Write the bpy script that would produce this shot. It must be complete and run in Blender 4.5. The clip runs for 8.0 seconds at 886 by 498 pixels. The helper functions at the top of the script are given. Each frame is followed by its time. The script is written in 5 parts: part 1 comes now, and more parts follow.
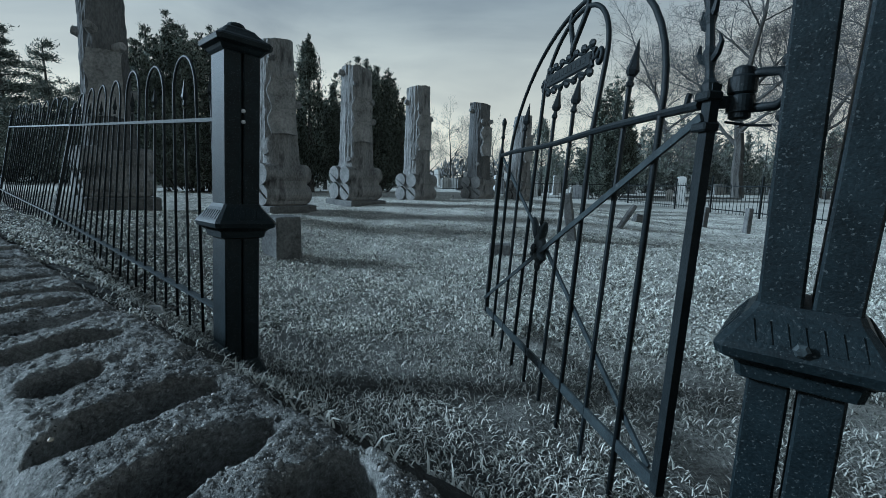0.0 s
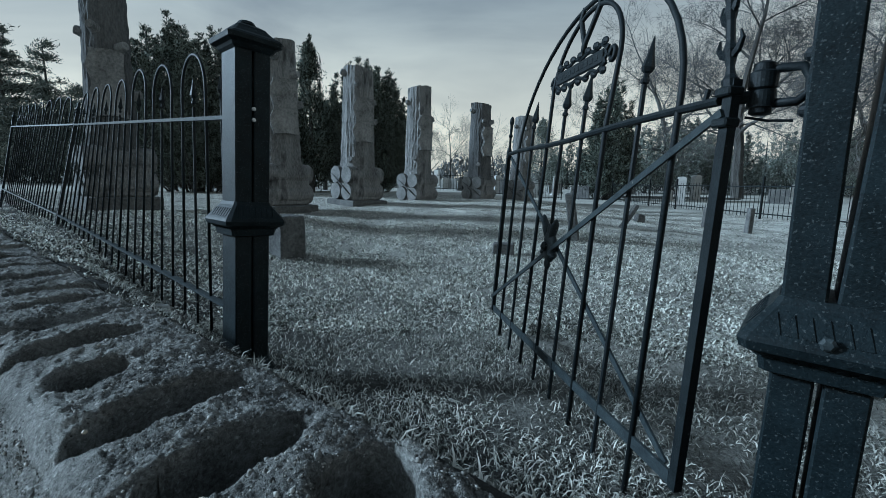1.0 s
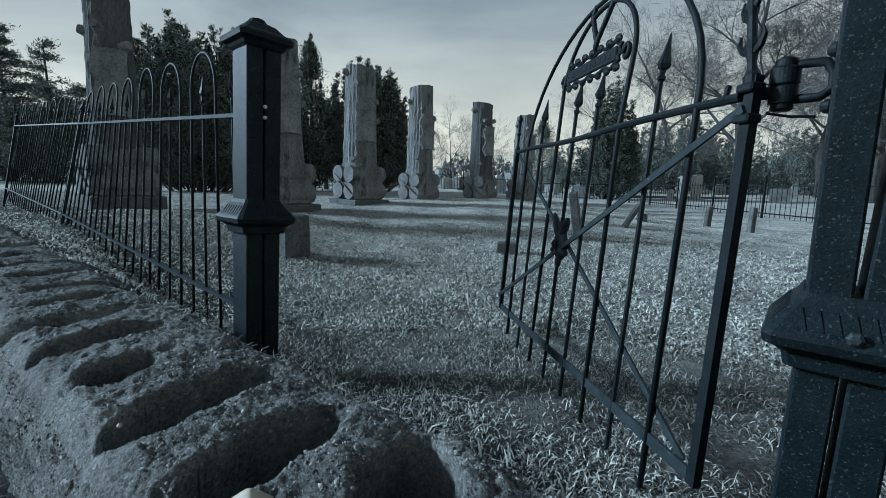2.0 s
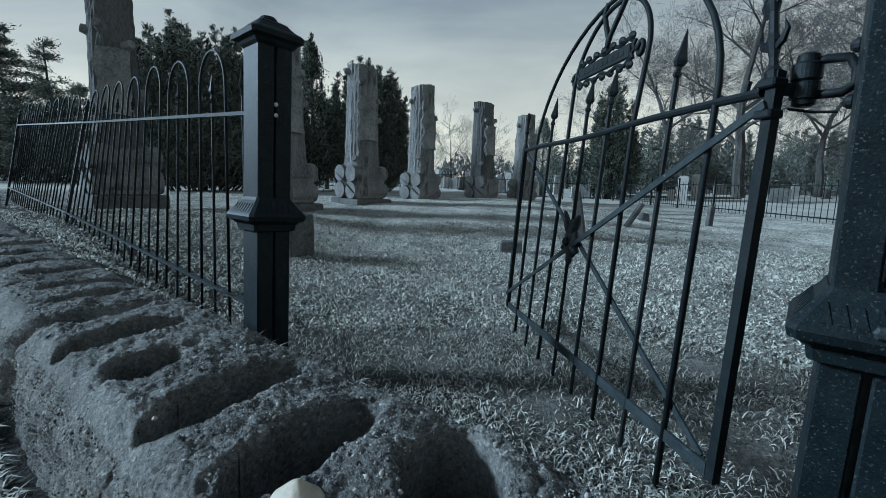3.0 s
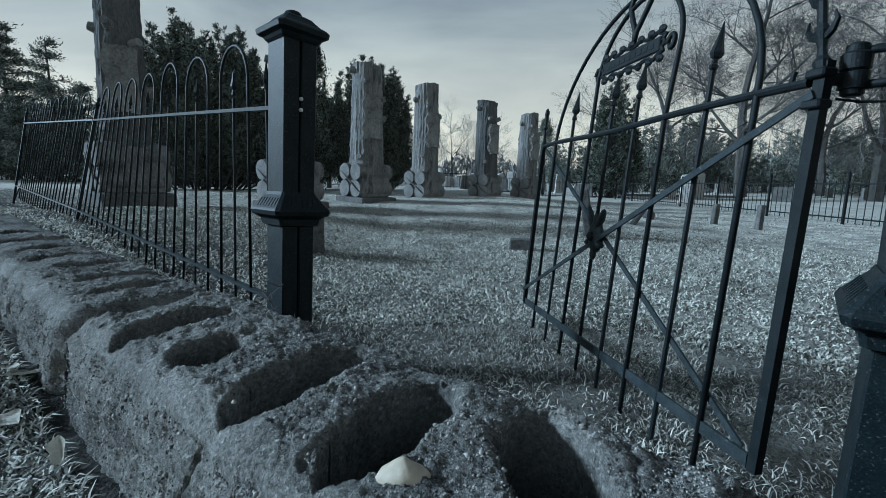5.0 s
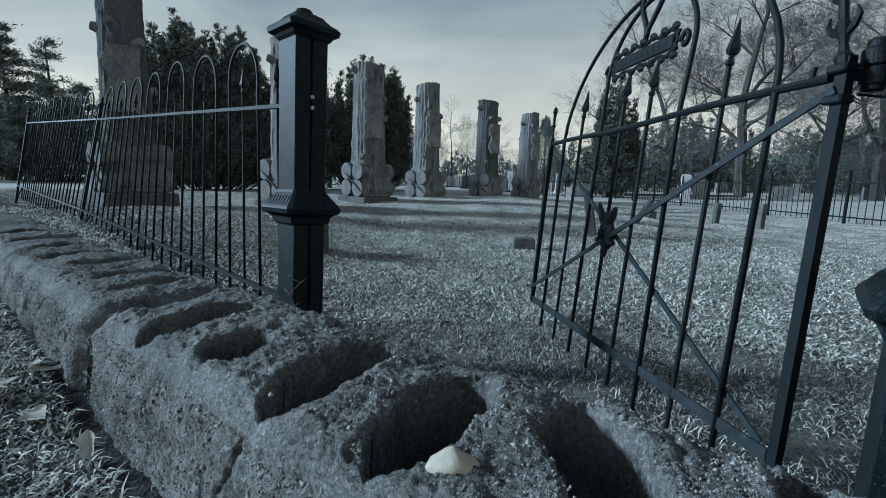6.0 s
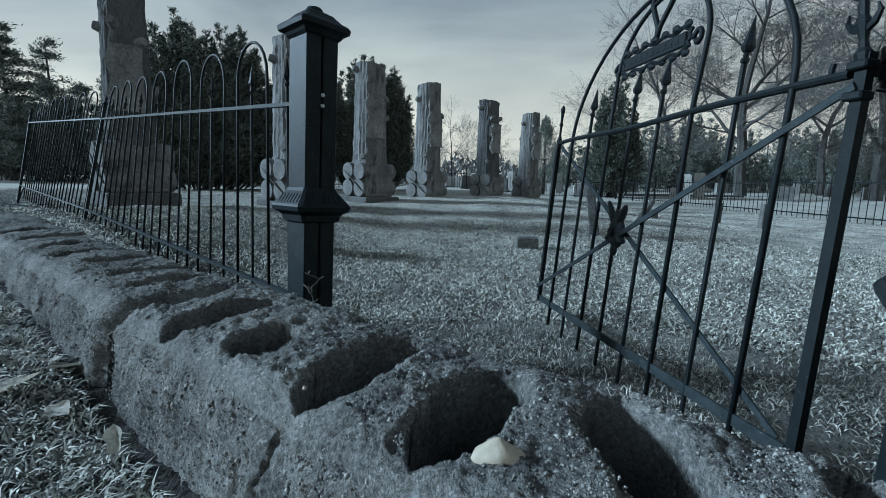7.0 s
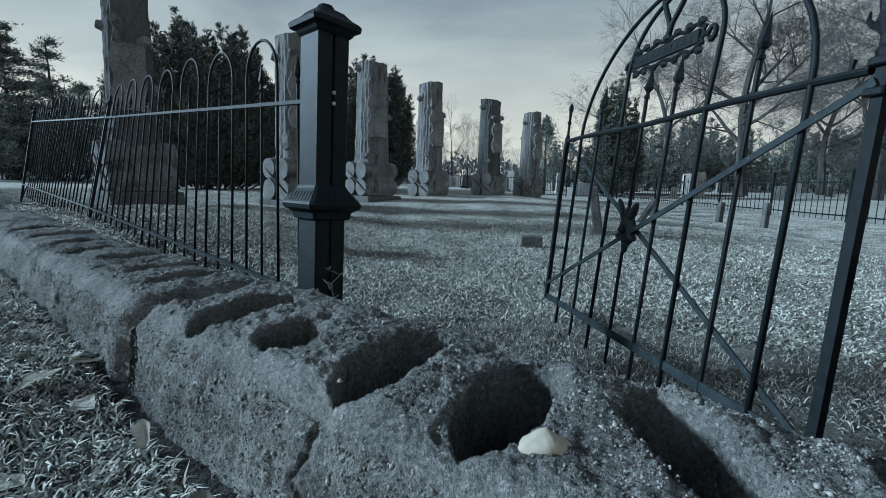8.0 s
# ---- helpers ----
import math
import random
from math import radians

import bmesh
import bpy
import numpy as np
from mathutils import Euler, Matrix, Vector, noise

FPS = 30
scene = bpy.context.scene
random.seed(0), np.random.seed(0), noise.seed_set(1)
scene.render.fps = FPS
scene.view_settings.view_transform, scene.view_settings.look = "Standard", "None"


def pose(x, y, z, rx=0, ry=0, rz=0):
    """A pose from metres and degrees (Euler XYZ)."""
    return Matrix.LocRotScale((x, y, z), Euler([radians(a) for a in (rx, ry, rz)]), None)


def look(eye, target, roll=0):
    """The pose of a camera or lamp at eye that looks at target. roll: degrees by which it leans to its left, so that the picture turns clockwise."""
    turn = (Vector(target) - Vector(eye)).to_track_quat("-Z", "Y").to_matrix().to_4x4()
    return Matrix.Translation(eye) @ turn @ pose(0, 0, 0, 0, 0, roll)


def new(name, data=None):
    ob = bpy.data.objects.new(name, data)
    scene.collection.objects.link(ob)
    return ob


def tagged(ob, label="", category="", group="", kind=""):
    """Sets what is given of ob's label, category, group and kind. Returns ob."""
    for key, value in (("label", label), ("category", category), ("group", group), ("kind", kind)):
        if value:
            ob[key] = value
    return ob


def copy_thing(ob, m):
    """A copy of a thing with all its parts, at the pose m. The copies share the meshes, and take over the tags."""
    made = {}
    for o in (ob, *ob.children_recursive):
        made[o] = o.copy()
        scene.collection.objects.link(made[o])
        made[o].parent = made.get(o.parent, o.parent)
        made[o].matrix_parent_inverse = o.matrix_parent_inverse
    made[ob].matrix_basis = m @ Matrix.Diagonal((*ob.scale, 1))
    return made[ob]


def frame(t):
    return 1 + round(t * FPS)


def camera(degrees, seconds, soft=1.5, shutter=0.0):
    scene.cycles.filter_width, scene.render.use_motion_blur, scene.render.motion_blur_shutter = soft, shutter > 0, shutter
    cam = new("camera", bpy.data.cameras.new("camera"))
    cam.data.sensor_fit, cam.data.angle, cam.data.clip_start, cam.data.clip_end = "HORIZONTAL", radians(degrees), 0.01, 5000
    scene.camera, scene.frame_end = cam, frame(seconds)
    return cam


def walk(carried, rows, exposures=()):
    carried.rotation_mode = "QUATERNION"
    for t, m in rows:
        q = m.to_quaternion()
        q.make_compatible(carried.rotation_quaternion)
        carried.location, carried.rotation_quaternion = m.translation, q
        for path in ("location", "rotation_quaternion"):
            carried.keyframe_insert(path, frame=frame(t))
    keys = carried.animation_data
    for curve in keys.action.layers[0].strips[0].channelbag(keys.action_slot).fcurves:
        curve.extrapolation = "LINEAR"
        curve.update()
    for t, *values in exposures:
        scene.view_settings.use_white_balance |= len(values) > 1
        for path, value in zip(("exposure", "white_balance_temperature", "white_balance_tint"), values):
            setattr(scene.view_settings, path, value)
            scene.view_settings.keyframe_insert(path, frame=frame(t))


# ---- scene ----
cam = camera(90.0, 8.0, soft=0.7)
PATH = [
    (0, (0.039, -0.089, 0.646), (0.035, 1.889, 0.353), 1.1),
    (0.5, (0.019, -0.091, 0.641), (0.014, 1.887, 0.348), 1.1),
    (1, (0.0, -0.091, 0.636), (-0.002, 1.887, 0.345), 1.1),
    (1.5, (-0.02, -0.092, 0.632), (-0.023, 1.887, 0.34), 1.1),
    (3, (-0.079, -0.094, 0.62), (-0.081, 1.884, 0.327), 1.1),
    (3.5, (-0.103, -0.096, 0.614), (-0.104, 1.882, 0.322), 1.1),
    (4, (-0.125, -0.097, 0.611), (-0.127, 1.881, 0.317), 1.1),
    (4.5, (-0.146, -0.098, 0.607), (-0.15, 1.88, 0.31), 1.1),
    (6, (-0.209, -0.101, 0.593), (-0.211, 1.877, 0.296), 1.0),
    (6.5, (-0.229, -0.103, 0.59), (-0.231, 1.875, 0.292), 1.0),
    (7, (-0.248, -0.103, 0.585), (-0.248, 1.874, 0.289), 1.0),
    (7.5, (-0.268, -0.104, 0.581), (-0.269, 1.874, 0.284), 1.0),
    (8, (-0.288, -0.105, 0.577), (-0.288, 1.873, 0.279), 1.0),
]
walk(cam, [(t, look(eye, target, roll)) for t, eye, target, roll in PATH], [(0.0, 0.0, 4560, -4.0), (8.0, 0.0, 4560, -4.0)])

# ---- light ----
SUN_AZ = radians(176)     # the sun's bearing, counted from +x towards +y
SUN_EL = radians(23)
sun_dir = Vector((math.cos(SUN_AZ) * math.cos(SUN_EL), math.sin(SUN_AZ) * math.cos(SUN_EL), math.sin(SUN_EL)))
sun = new("sun", bpy.data.lights.new("sun", "SUN"))
sun.data.energy, sun.data.angle, sun.data.color = 5.0, radians(8.0), (1.0, 0.965, 0.912)
sun.matrix_world = look(sun_dir * 50, (0, 0, 0))

world = bpy.data.worlds.new("sky")
scene.world = world
world.use_nodes = True
wt = world.node_tree
wt.nodes.clear()
w_out = wt.nodes.new("ShaderNodeOutputWorld")
w_bg = wt.nodes.new("ShaderNodeBackground")
w_sky = wt.nodes.new("ShaderNodeTexSky")
w_sky.sky_type, w_sky.sun_disc = "NISHITA", False
w_sky.sun_elevation, w_sky.sun_rotation = SUN_EL, radians(90) - SUN_AZ
w_sky.air_density, w_sky.dust_density = 1.0, 3.0
w_grey = wt.nodes.new("ShaderNodeHueSaturation")
w_grey.inputs["Saturation"].default_value = 0.08
w_grey.inputs["Value"].default_value = 0.05
w_co = wt.nodes.new("ShaderNodeTexCoord")
w_map = wt.nodes.new("ShaderNodeMapping")
w_map.inputs["Scale"].default_value = (1.0, 1.0, 3.2)
w_n = wt.nodes.new("ShaderNodeTexNoise")
w_n.inputs["Scale"].default_value, w_n.inputs["Detail"].default_value, w_n.inputs["Roughness"].default_value = 1.9, 5.0, 0.5
w_n.inputs["Distortion"].default_value = 0.5
w_r = wt.nodes.new("ShaderNodeValToRGB")
w_r.color_ramp.elements[0].position, w_r.color_ramp.elements[0].color = 0.36, (0.46, 0.40, 0.345, 1)
w_r.color_ramp.elements[1].position, w_r.color_ramp.elements[1].color = 0.66, (0.78, 0.665, 0.535, 1)
w_sep = wt.nodes.new("ShaderNodeSeparateXYZ")
w_hz = wt.nodes.new("ShaderNodeValToRGB")      # clouds are brighter and warmer low down
w_hz.color_ramp.interpolation = "EASE"
w_hz.color_ramp.elements[0].position, w_hz.color_ramp.elements[0].color = 0.03, (1.0, 0.885, 0.70, 1)
w_hz.color_ramp.elements[1].position, w_hz.color_ramp.elements[1].color = 0.42, (0.40, 0.42, 0.43, 1)
w_zen = w_hz.color_ramp.elements.new(0.75)     # unseen zenith, darkened and blued to deepen the shade
w_zen.color = (0.175, 0.205, 0.24, 1)
w_mul = wt.nodes.new("ShaderNodeMixRGB")
w_mul.blend_type = "MULTIPLY"
w_mul.inputs[0].default_value = 1.0
w_up = wt.nodes.new("ShaderNodeVectorMath")
w_up.operation = "SCALE"
w_up.inputs["Scale"].default_value = 1.85
w_mix = wt.nodes.new("ShaderNodeMixRGB")
w_mix.inputs[0].default_value = 0.72
L = wt.links.new
L(w_co.outputs["Generated"], w_map.inputs["Vector"])
L(w_map.outputs["Vector"], w_n.inputs["Vector"])
L(w_n.outputs["Fac"], w_r.inputs["Fac"])
L(w_co.outputs["Generated"], w_sep.inputs["Vector"])
L(w_sep.outputs["Z"], w_hz.inputs["Fac"])
L(w_r.outputs["Color"], w_mul.inputs[1])
L(w_hz.outputs["Color"], w_mul.inputs[2])
L(w_mul.outputs["Color"], w_up.inputs[0])
L(w_sky.outputs["Color"], w_grey.inputs["Color"])
L(w_grey.outputs["Color"], w_mix.inputs[1])
L(w_up.outputs["Vector"], w_mix.inputs[2])
L(w_mix.outputs["Color"], w_bg.inputs["Color"])
w_bg.inputs["Strength"].default_value = 1.0
L(w_bg.outputs["Background"], w_out.inputs["Surface"])


# ---- materials ----
def material(name, dark, light, scale=8.0, rough=0.8, metal=0.0, bump=0.3, fine=60.0, spots=None, island=0.0, random_ob=0.0, stretch=(1, 1, 1), bump_dist=0.01, spec=0.5):
    """Two-scale procedural surface: broad mottling between two colours, fine grain, optional pale or rusty spots."""
    m = bpy.data.materials.new(name)
    m.use_nodes = True
    t = m.node_tree
    b = t.nodes["Principled BSDF"]
    b.inputs["Roughness"].default_value, b.inputs["Metallic"].default_value = rough, metal
    b.inputs["Specular IOR Level"].default_value = spec
    co = t.nodes.new("ShaderNodeTexCoord")
    mp = t.nodes.new("ShaderNodeMapping")
    mp.inputs["Scale"].default_value = stretch
    t.links.new(co.outputs["Object"], mp.inputs["Vector"])
    n1, n2 = t.nodes.new("ShaderNodeTexNoise"), t.nodes.new("ShaderNodeTexNoise")
    n1.inputs["Scale"].default_value, n1.inputs["Detail"].default_value = scale, 6.0
    n2.inputs["Scale"].default_value, n2.inputs["Detail"].default_value, n2.inputs["Roughness"].default_value = fine, 4.0, 0.65
    for n in (n1, n2):
        t.links.new(mp.outputs["Vector"], n.inputs["Vector"])
    add = t.nodes.new("ShaderNodeMath")
    add.operation = "MULTIPLY_ADD"
    add.inputs[1].default_value = 0.55
    t.links.new(n2.outputs["Fac"], add.inputs[0])
    half = t.nodes.new("ShaderNodeMath")
    half.operation = "MULTIPLY"
    half.inputs[1].default_value = 0.5
    t.links.new(n1.outputs["Fac"], half.inputs[0])
    t.links.new(half.outputs[0], add.inputs[2])
    fac = add.outputs[0]
    if island or random_ob:
        src = t.nodes.new("ShaderNodeNewGeometry").outputs["Random Per Island"] if island else t.nodes.new("ShaderNodeObjectInfo").outputs["Random"]
        k = t.nodes.new("ShaderNodeMath")
        k.operation = "MULTIPLY_ADD"
        k.inputs[1].default_value = island or random_ob
        t.links.new(src, k.inputs[0])
        sub = t.nodes.new("ShaderNodeMath")
        sub.operation = "SUBTRACT"
        sub.inputs[1].default_value = (island or random_ob) / 2
        t.links.new(fac, sub.inputs[0])
        t.links.new(sub.outputs[0], k.inputs[2])
        fac = k.outputs[0]
    ramp = t.nodes.new("ShaderNodeValToRGB")
    ramp.color_ramp.elements[0].position, ramp.color_ramp.elements[0].color = 0.36, (*dark, 1)
    ramp.color_ramp.elements[1].position, ramp.color_ramp.elements[1].color = 0.68, (*light, 1)
    t.links.new(fac, ramp.inputs["Fac"])
    col = ramp.outputs["Color"]
    if spots:
        colour, size, amount = spots
        n3 = t.nodes.new("ShaderNodeTexNoise")
        n3.inputs["Scale"].default_value, n3.inputs["Detail"].default_value = size, 5.0
        t.links.new(mp.outputs["Vector"], n3.inputs["Vector"])
        r3 = t.nodes.new("ShaderNodeValToRGB")
        r3.color_ramp.elements[0].position, r3.color_ramp.elements[1].position = 1 - amount, min(1.0, 1.07 - amount)
        t.links.new(n3.outputs["Fac"], r3.inputs["Fac"])
        mx = t.nodes.new("ShaderNodeMixRGB")
        mx.inputs[2].default_value = (*colour, 1)
        t.links.new(r3.outputs["Color"], mx.inputs[0])
        t.links.new(col, mx.inputs[1])
        col = mx.outputs["Color"]
    t.links.new(col, b.inputs["Base Color"])
    if bump:
        bp = t.nodes.new("ShaderNodeBump")
        bp.inputs["Strength"].default_value, bp.inputs["Distance"].default_value = bump, bump_dist
        t.links.new(fac if not (island or random_ob) else add.outputs[0], bp.inputs["Height"])
        t.links.new(bp.outputs["Normal"], b.inputs["Normal"])
    return m


IRON = material("old black iron", (0.003, 0.0042, 0.005), (0.012, 0.016, 0.018), 18, 0.55, 0.0, 0.6, 260, spots=((0.08, 0.08, 0.076), 90, 0.29), bump_dist=0.003, spec=0.16)
IRON_PALE = material("worn bare strap iron", (0.011, 0.014, 0.016), (0.036, 0.044, 0.047), 25, 0.55, 0.0, 0.5, 220, spots=((0.15, 0.15, 0.145), 110, 0.32), bump_dist=0.003, spec=0.13)
# the pale spots are flaked paint and glints off the pits, put in as colour
POST_IRON = material("pitted black cast iron with glints", (0.003, 0.0046, 0.0055), (0.012, 0.018, 0.021), 14, 0.5, 0.0, 1.0, 190, spots=((0.05, 0.056, 0.057), 230, 0.385), bump_dist=0.0022, spec=0.13)
CONCRETE = material("weathered pebbly concrete", (0.05, 0.05, 0.048), (0.33, 0.325, 0.305), 9, 0.95, 0, 1.0, 150, spots=((0.42, 0.41, 0.39), 120, 0.37), bump_dist=0.012, spec=0.15)
STONE = material("weathered limestone", (0.07, 0.07, 0.07), (0.27, 0.268, 0.26), 3.5, 0.93, 0, 1.0, 55, spots=((0.05, 0.05, 0.05), 3.0, 0.42), stretch=(1, 1, 0.35), bump_dist=0.04, spec=0.15)
LOG_END = material("pale carved log end", (0.08, 0.08, 0.078), (0.21, 0.208, 0.202), 5, 0.93, 0, 0.6, 30, bump_dist=0.02, spec=0.15)
PLINTH = material("dark lichen stone", (0.05, 0.05, 0.05), (0.145, 0.145, 0.14), 5, 0.95, 0, 0.6, 40, spec=0.15)
# dark colour standing in for the shade deep inside the wall's hollows
HOLLOW_SHADE = material("painted hollow shade", (0.018, 0.0175, 0.0165), (0.085, 0.083, 0.077), 3.0, 0.97, 0, 1.0, 60, bump_dist=0.03, spec=0.1)
THATCH = material("dry lawn thatch", (0.085, 0.083, 0.076), (0.42, 0.41, 0.37), 2.2, 0.97, 0, 1.0, 70, bump_dist=0.03, spec=0.1)
FIELD = material("pale dry field", (0.22, 0.216, 0.195), (0.50, 0.488, 0.44), 0.7, 0.97, 0, 0.8, 9, bump_dist=0.05, spec=0.1)
# pale colour standing in for daylight seen through the post's slot
GAP_LIGHT = material("light through post gap", (0.4, 0.4, 0.4), (0.62, 0.62, 0.61), 30, 0.5, 0, 0, 90, spec=0.4)
GRASS = material("dry winter grass", (0.13, 0.13, 0.114), (0.68, 0.67, 0.60), 1.2, 0.85, 0, 0, 9, island=0.6, spec=0.15)
# GRASS in darker tones, for the blades by the gate and on the verge
GRASS_DARK = material("darker winter grass", (0.07, 0.07, 0.061), (0.52, 0.51, 0.455), 1.2, 0.85, 0, 0, 9, island=0.7, spec=0.15)
MARBLE = material("white marble headstone", (0.30, 0.30, 0.29), (0.58, 0.58, 0.56), 4, 0.85, 0, 0.3, 40, random_ob=0.4, spec=0.2)
GREY_STONE = material("grey headstone", (0.09, 0.09, 0.09), (0.24, 0.24, 0.23), 5, 0.9, 0, 0.4, 40, random_ob=0.3, spec=0.15)
BARK = material("grey bark", (0.03, 0.0295, 0.028), (0.10, 0.098, 0.093), 5, 0.95, 0, 0.8, 40, stretch=(1, 1, 0.2), bump_dist=0.03, spec=0.1)
TWIG = material("bare twigs", (0.06, 0.058, 0.055), (0.15, 0.145, 0.14), 5, 0.95, 0, 0, 20, spec=0.1)
CEDAR = material("dark cedar foliage", (0.022, 0.027, 0.022), (0.17, 0.187, 0.158), 1.5, 0.9, 0, 0, 12, island=0.7, spec=0.1)
# paler than CEDAR: distance haze is put into this colour
PINE = material("hazed pine foliage", (0.065, 0.075, 0.066), (0.27, 0.288, 0.255), 1.0, 0.9, 0, 0, 9, island=0.6, spec=0.1)
FAR_GROVE = material("distant winter wood", (0.09, 0.092, 0.09), (0.20, 0.20, 0.195), 0.5, 1.0, 0, 0, 5, island=0.6, spec=0.0)
PEBBLE = material("pale cream quartz pebble", (0.31, 0.27, 0.205), (0.44, 0.395, 0.31), 20, 0.6, 0, 0.2, 90, spec=0.4)
LEAF = material("dead leaf", (0.26, 0.25, 0.215), (0.6, 0.58, 0.52), 25, 0.8, 0, 0.2, 120, random_ob=0.5, spec=0.2)
CHIP = material("aggregate pebbles", (0.06, 0.059, 0.056), (0.33, 0.323, 0.30), 30, 0.9, 0, 0.2, 150, island=0.6, spec=0.2)


def add_pebbles(m, scale, depth):
    """Rounded aggregate relief and grain-by-grain colour over a concrete."""
    t = m.node_tree
    b = t.nodes["Principled BSDF"]
    co = t.nodes.new("ShaderNodeTexCoord")
    v = t.nodes.new("ShaderNodeTexVoronoi")
    v.inputs["Scale"].default_value = scale
    wob = t.nodes.new("ShaderNodeTexNoise")
    wob.inputs["Scale"].default_value, wob.inputs["Detail"].default_value = scale * 0.35, 3.0
    t.links.new(co.outputs["Object"], wob.inputs["Vector"])
    mixv = t.nodes.new("ShaderNodeVectorMath")
    mixv.operation = "MULTIPLY_ADD"
    mixv.inputs[1].default_value = (0.02, 0.02, 0.02)
    t.links.new(wob.outputs["Color"], mixv.inputs[0])
    t.links.new(co.outputs["Object"], mixv.inputs[2])
    t.links.new(mixv.outputs["Vector"], v.inputs["Vector"])
    inv = t.nodes.new("ShaderNodeMath")
    inv.operation = "SUBTRACT"
    inv.inputs[0].default_value = 1.0
    t.links.new(v.outputs["Distance"], inv.inputs[1])
    bp = t.nodes.new("ShaderNodeBump")
    bp.inputs["Strength"].default_value, bp.inputs["Distance"].default_value = 1.0, depth
    t.links.new(inv.outputs[0], bp.inputs["Height"])
    old = b.inputs["Normal"].links[0].from_socket
    t.links.new(old, bp.inputs["Normal"])
    t.links.new(bp.outputs["Normal"], b.inputs["Normal"])
    sep = t.nodes.new("ShaderNodeSeparateColor")
    t.links.new(v.outputs["Color"], sep.inputs["Color"])
    rng = t.nodes.new("ShaderNodeMapRange")
    rng.inputs["To Min"].default_value, rng.inputs["To Max"].default_value = 0.7, 1.3
    t.links.new(sep.outputs["Red"], rng.inputs["Value"])
    sc = t.nodes.new("ShaderNodeVectorMath")
    sc.operation = "SCALE"
    src = b.inputs["Base Color"].links[0].from_socket
    t.links.new(src, sc.inputs[0])
    t.links.new(rng.outputs["Result"], sc.inputs["Scale"])
    t.links.new(sc.outputs["Vector"], b.inputs["Base Color"])


add_pebbles(CONCRETE, 420, 0.0022)


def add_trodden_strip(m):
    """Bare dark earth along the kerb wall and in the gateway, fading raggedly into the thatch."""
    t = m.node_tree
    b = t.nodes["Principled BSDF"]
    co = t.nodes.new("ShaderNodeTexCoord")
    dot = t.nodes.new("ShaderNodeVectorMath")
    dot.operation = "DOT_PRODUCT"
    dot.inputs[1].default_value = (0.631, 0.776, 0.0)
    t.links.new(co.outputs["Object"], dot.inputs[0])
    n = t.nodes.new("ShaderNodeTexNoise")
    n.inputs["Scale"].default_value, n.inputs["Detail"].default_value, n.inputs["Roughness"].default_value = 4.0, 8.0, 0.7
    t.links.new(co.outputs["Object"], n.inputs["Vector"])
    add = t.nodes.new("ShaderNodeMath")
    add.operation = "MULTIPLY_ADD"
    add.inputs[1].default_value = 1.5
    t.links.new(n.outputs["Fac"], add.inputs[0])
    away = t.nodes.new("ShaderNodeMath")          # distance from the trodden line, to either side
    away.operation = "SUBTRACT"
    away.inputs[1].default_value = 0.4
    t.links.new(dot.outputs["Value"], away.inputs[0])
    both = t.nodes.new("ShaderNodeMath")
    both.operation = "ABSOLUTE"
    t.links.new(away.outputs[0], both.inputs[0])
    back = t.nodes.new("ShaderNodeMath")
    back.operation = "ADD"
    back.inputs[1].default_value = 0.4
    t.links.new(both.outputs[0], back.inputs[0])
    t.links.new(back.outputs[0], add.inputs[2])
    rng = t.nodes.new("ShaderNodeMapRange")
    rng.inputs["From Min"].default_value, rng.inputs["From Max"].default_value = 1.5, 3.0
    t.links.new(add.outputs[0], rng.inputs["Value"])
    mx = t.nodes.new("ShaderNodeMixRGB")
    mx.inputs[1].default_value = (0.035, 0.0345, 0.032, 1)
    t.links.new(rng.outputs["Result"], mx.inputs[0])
    pale = t.nodes.new("ShaderNodeMapRange")      # thatch colour is scaled up to 1.55 farther in
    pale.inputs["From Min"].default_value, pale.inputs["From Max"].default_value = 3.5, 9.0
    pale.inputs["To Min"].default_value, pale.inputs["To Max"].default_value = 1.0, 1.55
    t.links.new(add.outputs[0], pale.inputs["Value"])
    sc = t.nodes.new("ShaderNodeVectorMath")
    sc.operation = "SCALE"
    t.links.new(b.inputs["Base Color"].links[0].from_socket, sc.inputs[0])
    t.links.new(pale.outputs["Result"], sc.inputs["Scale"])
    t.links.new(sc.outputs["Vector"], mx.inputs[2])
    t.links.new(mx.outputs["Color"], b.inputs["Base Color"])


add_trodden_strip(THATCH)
SCROLL = material("carved scroll stone", (0.09, 0.09, 0.088), (0.28, 0.277, 0.268), 4, 0.93, 0, 0.7, 30, bump_dist=0.02, spec=0.15)
# darker STONE: the tall monument's shaded front is put into its colour
DARK_STONE = material("dark monument stone", (0.035, 0.036, 0.037), (0.14, 0.14, 0.138), 3, 0.94, 0, 1.0, 50, stretch=(1, 1, 0.35), bump_dist=0.04, spec=0.15)


# ---- mesh helpers ----
def link_mesh(name, bm, mats, smooth=False):
    me = bpy.data.meshes.new(name)
    bm.to_mesh(me)
    bm.free()
    for m in (mats if isinstance(mats, (list, tuple)) else [mats]):
        me.materials.append(m)
    if smooth:
        for p in me.polygons:
            p.use_smooth = True
    return new(name, me)


def part(name, bm, mat, parent=None, label="", smooth=False):
    ob = link_mesh(name, bm, mat, smooth)
    ob.parent = parent
    if label:
        tagged(ob, label)
    return ob


def empty(name, m=None):
    ob = new(name)
    ob.empty_display_size = 0.1
    if m is not None:
        ob.matrix_world = m
    return ob


